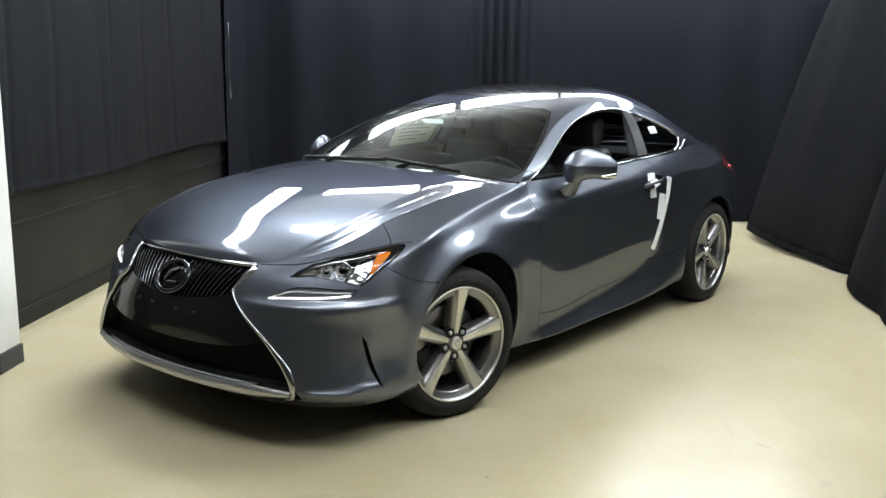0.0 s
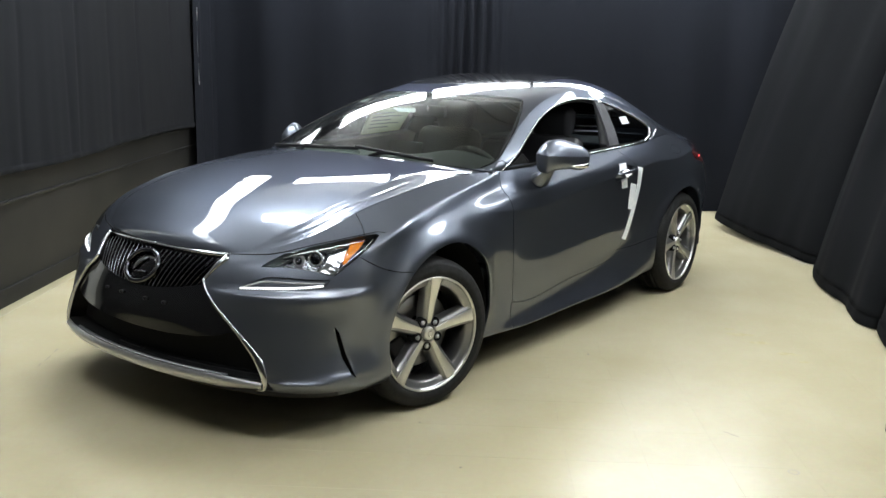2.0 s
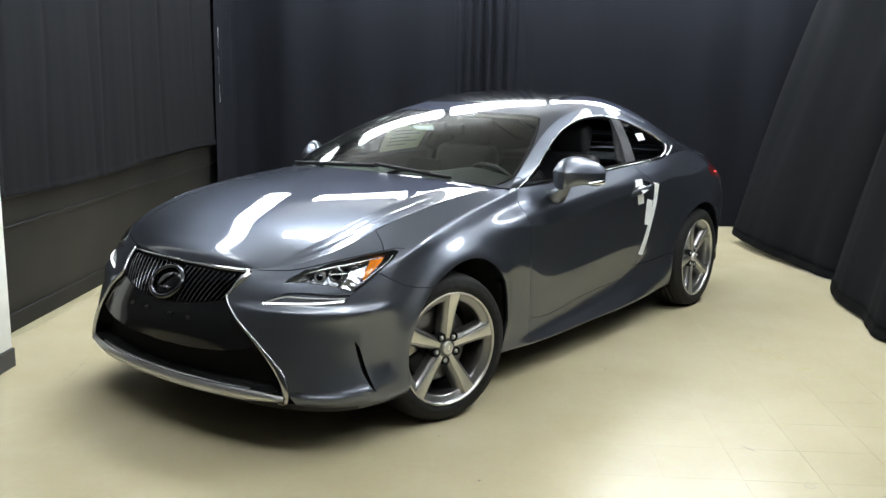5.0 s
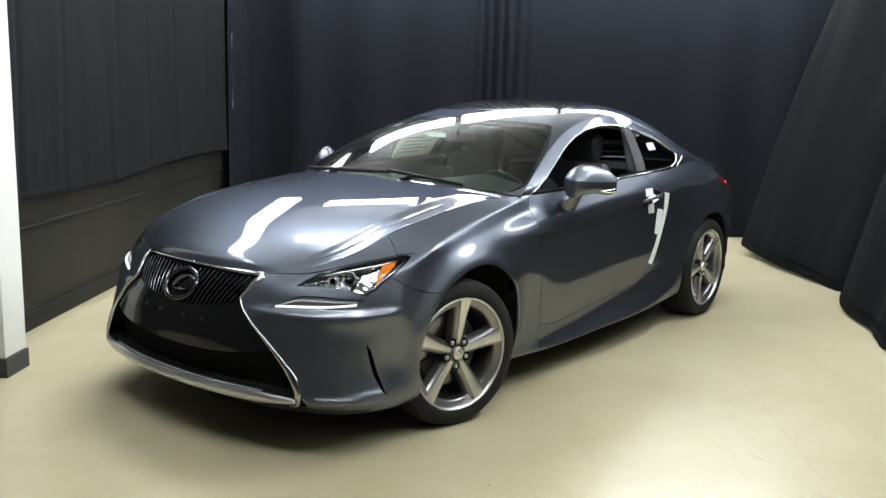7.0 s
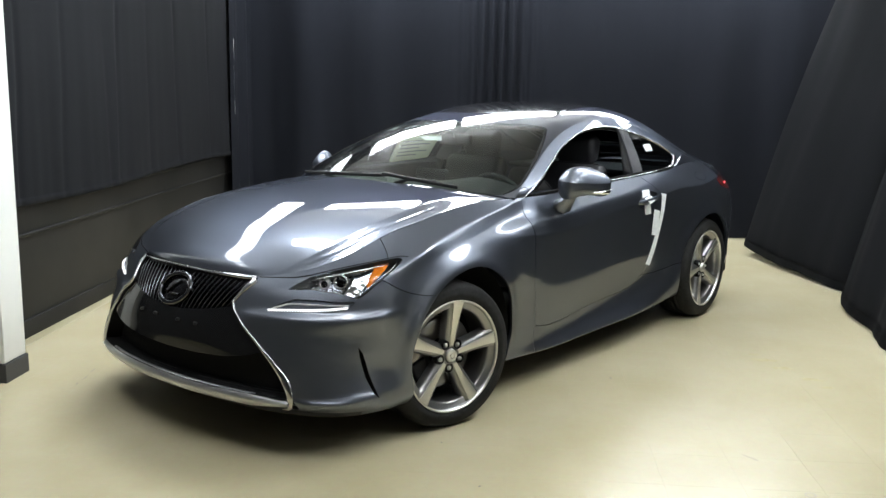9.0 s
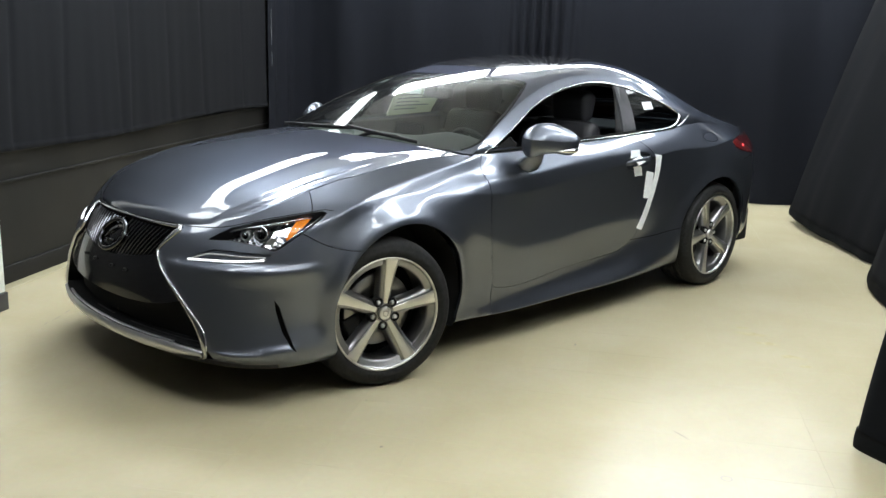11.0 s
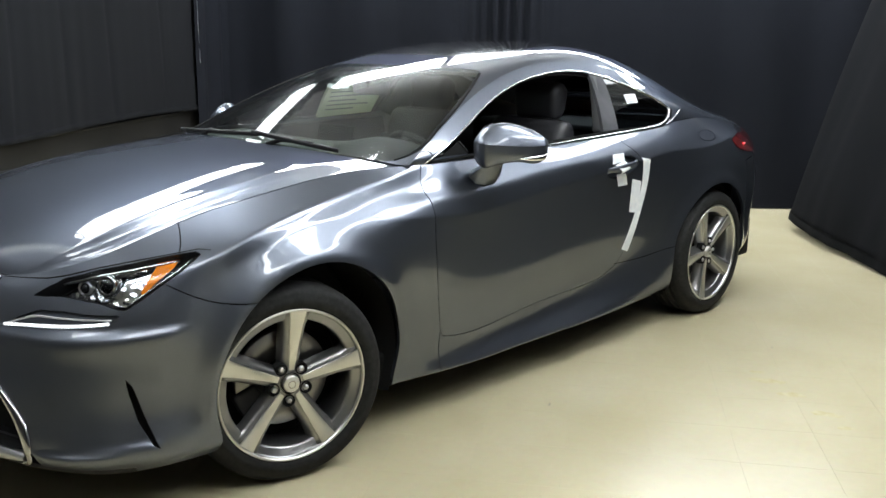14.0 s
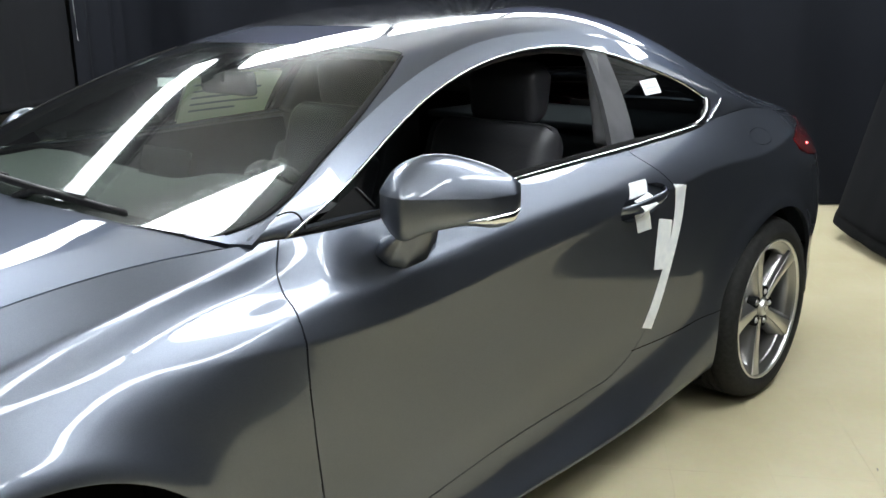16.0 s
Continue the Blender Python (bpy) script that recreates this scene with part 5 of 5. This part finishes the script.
def build_papers():
    def tape(xz, label, name="tape_strip", mat=None):
        ob = patch(name, side, on_side(np.asarray(xz)), mat or PAPER, None, OUT_SIDE, False, .0025, "")
        tagged(ob, label, "tape", group="white tape on the door")
    long_r = [(-2.084, .884), (-2.088, .80), (-2.075, .70), (-2.045, .58), (-1.999, .448)]
    long_l = [(-1.945, .466), (-1.998, .59), (-2.03, .70), (-2.040, .80), (-2.028, .86), (-2.012, .897)]
    tape(np.concatenate([smooth_line(long_r, 16), smooth_line(long_l, 18)]), "long white protective tape along the door edge")
    tape([(-1.956, .804), (-2.030, .787), (-2.042, .632), (-1.966, .645)], "wide white tape piece on the door edge")
    tape([(-1.804, .926), (-1.889, .927), (-1.875, .892), (-1.785, .886)], "white tape square above the door handle")
    tape([(-1.818, .838), (-1.894, .836), (-1.922, .780), (-1.851, .779)], "white tape square below the door handle")
    n = np.tile((0, 1.0, .1), (6, 1))
    fold_ = ribbon([(-1.835 - .002 * i, .893 + .032 * math.sin(i / 5 * 3.14), .888 - .010 * i) for i in range(6)], n, [.075], .002)
    tagged(part("tape_strip", fold_, PAPER), "white tape wrapped over the door handle", "tape", group="white tape on the door")
    st = patch("window_label", glasshouse, on_glass([(-2.140, 1.171), (-2.243, 1.173), (-2.228, 1.132), (-2.130, 1.130)]), PAPER, None, OUT_GLASS, False, .002)
    tagged(st, "small white printed label on the quarter window", "label")
    for k in range(3):
        b = [(-2.150 - .002 * k, 1.162 - .011 * k), (-2.222, 1.163 - .011 * k), (-2.221, 1.158 - .011 * k), (-2.150, 1.157 - .011 * k)]
        patch("print_line", glasshouse, on_glass(b), PALE_INK, st, OUT_GLASS, False, .0032)
    st = patch("price_sheet", glasshouse, on_glass([(-1.43, 1.005), (-1.44, 1.165), (-1.85, 1.172), (-1.82, 1.018)]), SHEET, None, OUT_GLASS, True, -.006, step=.03)
    tagged(st, "large printed price sheet inside the far door window", "paper sheet")
    for k in range(5):
        z = 1.145 - .024 * k
        patch("print_line", glasshouse, on_glass([(-1.47, z), (-1.47 - (.30 if k % 2 else .20), z + .003), (-1.47 - (.30 if k % 2 else .20), z - .004), (-1.47, z - .006)]), INK, st, OUT_GLASS, True, -.008)
    tag = patch("hang_label", top, find(top, [(-.982, .016), (-1.040, -.035), (-1.027, -.190), (-.978, -.108)], [0, 1], (.2, .7), (-.5, .5)), PAPER, None, OUT_TOP, False, -.008)
    tagged(tag, "white label stuck inside the windscreen", "label")
    pass_ = patch("inspection_sticker", top, find(top, [(-1.164, -.510), (-1.225, -.520), (-1.225, -.590), (-1.164, -.585)], [0, 1], (.1, .83), (-.95, .95)), PAPER, None, OUT_TOP, False, -.008)
    tagged(pass_, "small pale sticker inside the windscreen corner", "sticker")


SHEET = material("pale_printed_sheet", (.66, .68, .52), .7)
_t = SHEET.node_tree
_through, _both = _t.nodes.new("ShaderNodeBsdfTranslucent"), _t.nodes.new("ShaderNodeMixShader")
_through.inputs[0].default_value = (.75, .78, .55, 1)
_both.inputs[0].default_value = .6
_t.links.new(_t.nodes["Principled BSDF"].outputs[0], _both.inputs[1])
_t.links.new(_through.outputs[0], _both.inputs[2])
_t.links.new(_both.outputs[0], _t.nodes["Material Output"].inputs[0])
build_papers()


def build_lights():
    def fixture(u0, v0, u1, v1, label, lit=TUBE, drop=0.0):
        ob = empty("ceiling_light", ROOM_POSE)
        tagged(ob, label, "ceiling light", group="ceiling lights")
        level = LAMP - drop
        cu, cv = (u0 + u1) / 2, (v0 + v1) / 2
        su, sv = (u1 - u0) * (.35 if u1 - u0 < v1 - v0 else .5), (v1 - v0) * (.35 if v1 - v0 < u1 - u0 else .5)
        part("housing", box((cu - su, cv - sv, level), (cu + su, cv + sv, level + .04), .004), WHITE, ob)
        part("diffuser", box((u0, v0, level - .07), (u1, v1, level - .001), .012), lit, ob, "glowing white wrap-around diffuser")
        for du in (-.35, .35):
            bm = bmesh.new()
            tube(bm, [(cu + du * (u1 - u0), cv + du * (v1 - v0), level + .04), (cu + du * (u1 - u0), cv + du * (v1 - v0), HIGH)], .004, 6)
            part("suspension_rod", bm, SATIN, ob)
    for k in range(4):
        fixture(-4.95 + 1.42 * k, -1.785, -4.95 + 1.42 * k + 1.36, -1.52, "lit narrow white fluorescent batten along the black wall", TUBE_DIM, .14)
    for k in range(5):
        fixture(-3.7 + 1.24 * k, 3.46, -3.7 + 1.24 * k + 1.20, 3.64, "lit narrow white fluorescent batten along the side drapes", TUBE_SIDE)
    fixture(-.72, 1.98, -.12, 3.16, "lit white fluorescent ceiling panel beside the drapes", TUBE_SIDE)
    for u, v in ((-4.6, -.55), (-4.6, .75), (-4.6, 2.05), (-4.6, 3.30), (-1.1, -.40)):
        fixture(u - .3, v - .6, u + .3, v + .6, "lit white rectangular fluorescent ceiling panel", TUBE if u > -2 else TUBE_ROW)
    for k in range(3):
        fixture(1.85, -1.05 + 1.30 * k, 2.07, -1.05 + 1.30 * k + 1.24, "lit narrow white fluorescent batten over the front of the bay", TUBE_SOFT)


build_lights()


DRAPE_TOP = 2.62


def build_side_drapes():
    def hang(name, u0, v0, u1, v1, lean, shift, lift, label, freq=3.0, turn=0.0):
        def sheet(a, b):
            u = u0 + (u1 - u0) * a + shift * b
            v = v0 + (v1 - v0) * a + lean * b ** 1.15
            z = lift * (1 - a) + .015 + (DRAPE_TOP - lift * (1 - a)) * b
            d = .05 * math.sin(a * freq * 2 * math.pi + b * 1.2) * (.25 + .75 * b) + .05 * fold(a * 2.5 + u0, b * 1.5) + .012 * fold(a * 9, b * 3 + v0)
            curl = .10 * math.exp(-a / .05) + .10 * math.exp(-(1 - a) / .05)
            return u + d * .3 - (0), v + d + curl, z
        drape = room_thing(name, grid_sheet(sheet, 70, 26, .006), CLOTH_SIDE, label, "drape", "thing", True)

        def top_band(a, b):
            u, v, z = sheet(a, .955 + .045 * b)
            return u, v - .007, z + .004
        part("heading_tape", grid_sheet(top_band, 60, 2, .003), CLOTH_SIDE, drape, "stitched heading band of the drape")

        def foot_band(a, b):
            u, v, z = sheet(a, .028 * b)
            return u, v - .006 - .003 * math.sin(math.pi * b), z - .003
        part("hem", grid_sheet(foot_band, 60, 3, .003), CLOTH_SIDE, drape, "folded hem of the drape")
        bm = bmesh.new()
        tube(bm, [Vector(sheet(a, 1.0)) + Vector((0, .01, .012)) for a in np.linspace(0, 1, 12)], .014, 8)
        part("drape_rail", bm, SATIN, drape, "metal rail that carries the drape")
        for a in (.04, .5, .96):
            q_ = Vector(sheet(a, 1.0)) + Vector((0, .01, .02))
            bm = bmesh.new()
            tube(bm, [q_, (q_.x, q_.y, HIGH)], .005, 6)
            part("drape_hanger", bm, SATIN, drape)
    hang("side_drape", -4.30, 3.12, -2.60, 3.50, .62, .15, .075, "black drape swept back and lifted off the floor", 1.5)
    hang("side_drape", -2.48, 3.42, -.9, 3.20, .60, .15, .02, "black drape leaning back beside the car", 1.8)
    hang("side_drape", -.95, 3.22, .80, 3.02, .60, .10, .02, "black drape leaning back along the side", 2.0)
    hang("side_drape", .64, 2.585, 1.55, 3.45, .30, -.06, .012, "black drape end hanging near the camera", 2.4)
    hang("side_drape", 2.35, 3.10, 4.2, 3.3, .3, .1, .012, "black drape along the side of the room", 2.4)


build_side_drapes()


def build_tiles():
    """Square floor tiles: those in the open floor before the car one by one, the rest as one sheet."""
    floor = bpy.data.objects["floor"]
    size, gap, thick = .305, .0003, .004
    v_off = .38 - .305 * 7
    u_off = -5.7
    me = finish("floor_tile", box((-size / 2 + gap, -size / 2 + gap, 0), (size / 2 - gap, size / 2 - gap, thick)), TILE, False)
    verts, faces = [], []
    count = 0
    for i in range(43):
        for j in range(23):
            u, v = u_off + (i + .5) * size, v_off + (j + .5) * size
            if v < V_LEFT or v > V_RIGHT + .95 or u > U_FRONT:
                continue
            if -1.6 < u < 4.4 and .1 < v < 3.3 and count < 300 and not (u < -.2 and v < .7):
                ob = new("floor_tile", me)
                ob.parent = floor
                ob.location = (u, v, 0)
                count += 1
                continue
            k = len(verts)
            h = size / 2 - gap
            verts += [(u - h, v - h, thick), (u + h, v - h, thick), (u + h, v + h, thick), (u - h, v + h, thick)]
            faces.append((k, k + 1, k + 2, k + 3))
    me2 = bpy.data.meshes.new("floor_tiles")
    me2.from_pydata(verts, [], faces)
    me2.materials.append(TILE)
    rest = new("floor_tiles", me2)
    rest.parent = floor
    tagged(rest, "polished beige vinyl floor tiles", kind="stuff")


build_tiles()


def build_floor_marks():
    floor = bpy.data.objects["floor"]
    into = ROOM_POSE.inverted()
    ink, rub = material("dark_scuff", (.16, .14, .10), .5), material("yellowed_scuff", (.49, .43, .25), .27)
    vary(rub, 40.0, (.455, .395, .215), (.515, .455, .285))
    ring_mark = lathe([(.016, 0), (.019, .0006), (.022, 0)], 24)
    part("ring_mark", shifted(ring_mark, into @ pose(-.35, 2.36, .0055, 90, 0, 0)), material("faint_ring", (.30, .265, .18), .4), floor)
    rng = random.Random(8)

    def smear(x, y, long, wide, turn, mat, name):
        bm = bmesh.new()
        rim = []
        for k in range(26):
            a = 2 * math.pi * k / 26
            r = .55 + .45 * rng.random()
            rim.append(bm.verts.new((long * r * math.cos(a), wide * r * math.sin(a), 0)))
        bm.faces.new(rim)
        part(name, shifted(bm, into @ pose(x, y, .0056, 0, 0, turn)), mat, floor)
    for x, y, long, wide, turn in ((-1.98, 1.60, .11, .035, 120), (-1.90, 1.74, .07, .03, 118), (-1.80, 1.92, .08, .03, 112), (-1.72, 2.03, .05, .02, 125), (-2.05, 1.52, .04, .02, 130)):
        smear(x, y, long, wide, turn, rub, "scuff")
    for x, y, long, wide, turn in ((-2.42, 1.42, .014, .004, 20), (.63, -1.01, .035, .004, 40), (.72, -.93, .05, .003, 38), (.80, -.87, .02, .003, 45), (.42, 1.36, .010, .006, 0), (.18, .98, .008, .004, 60), (-.55, 2.05, .05, .003, 75), (-1.1, 1.1, .02, .004, 30)):
        smear(x, y, long, wide, turn, ink, "scratch")


build_floor_marks()
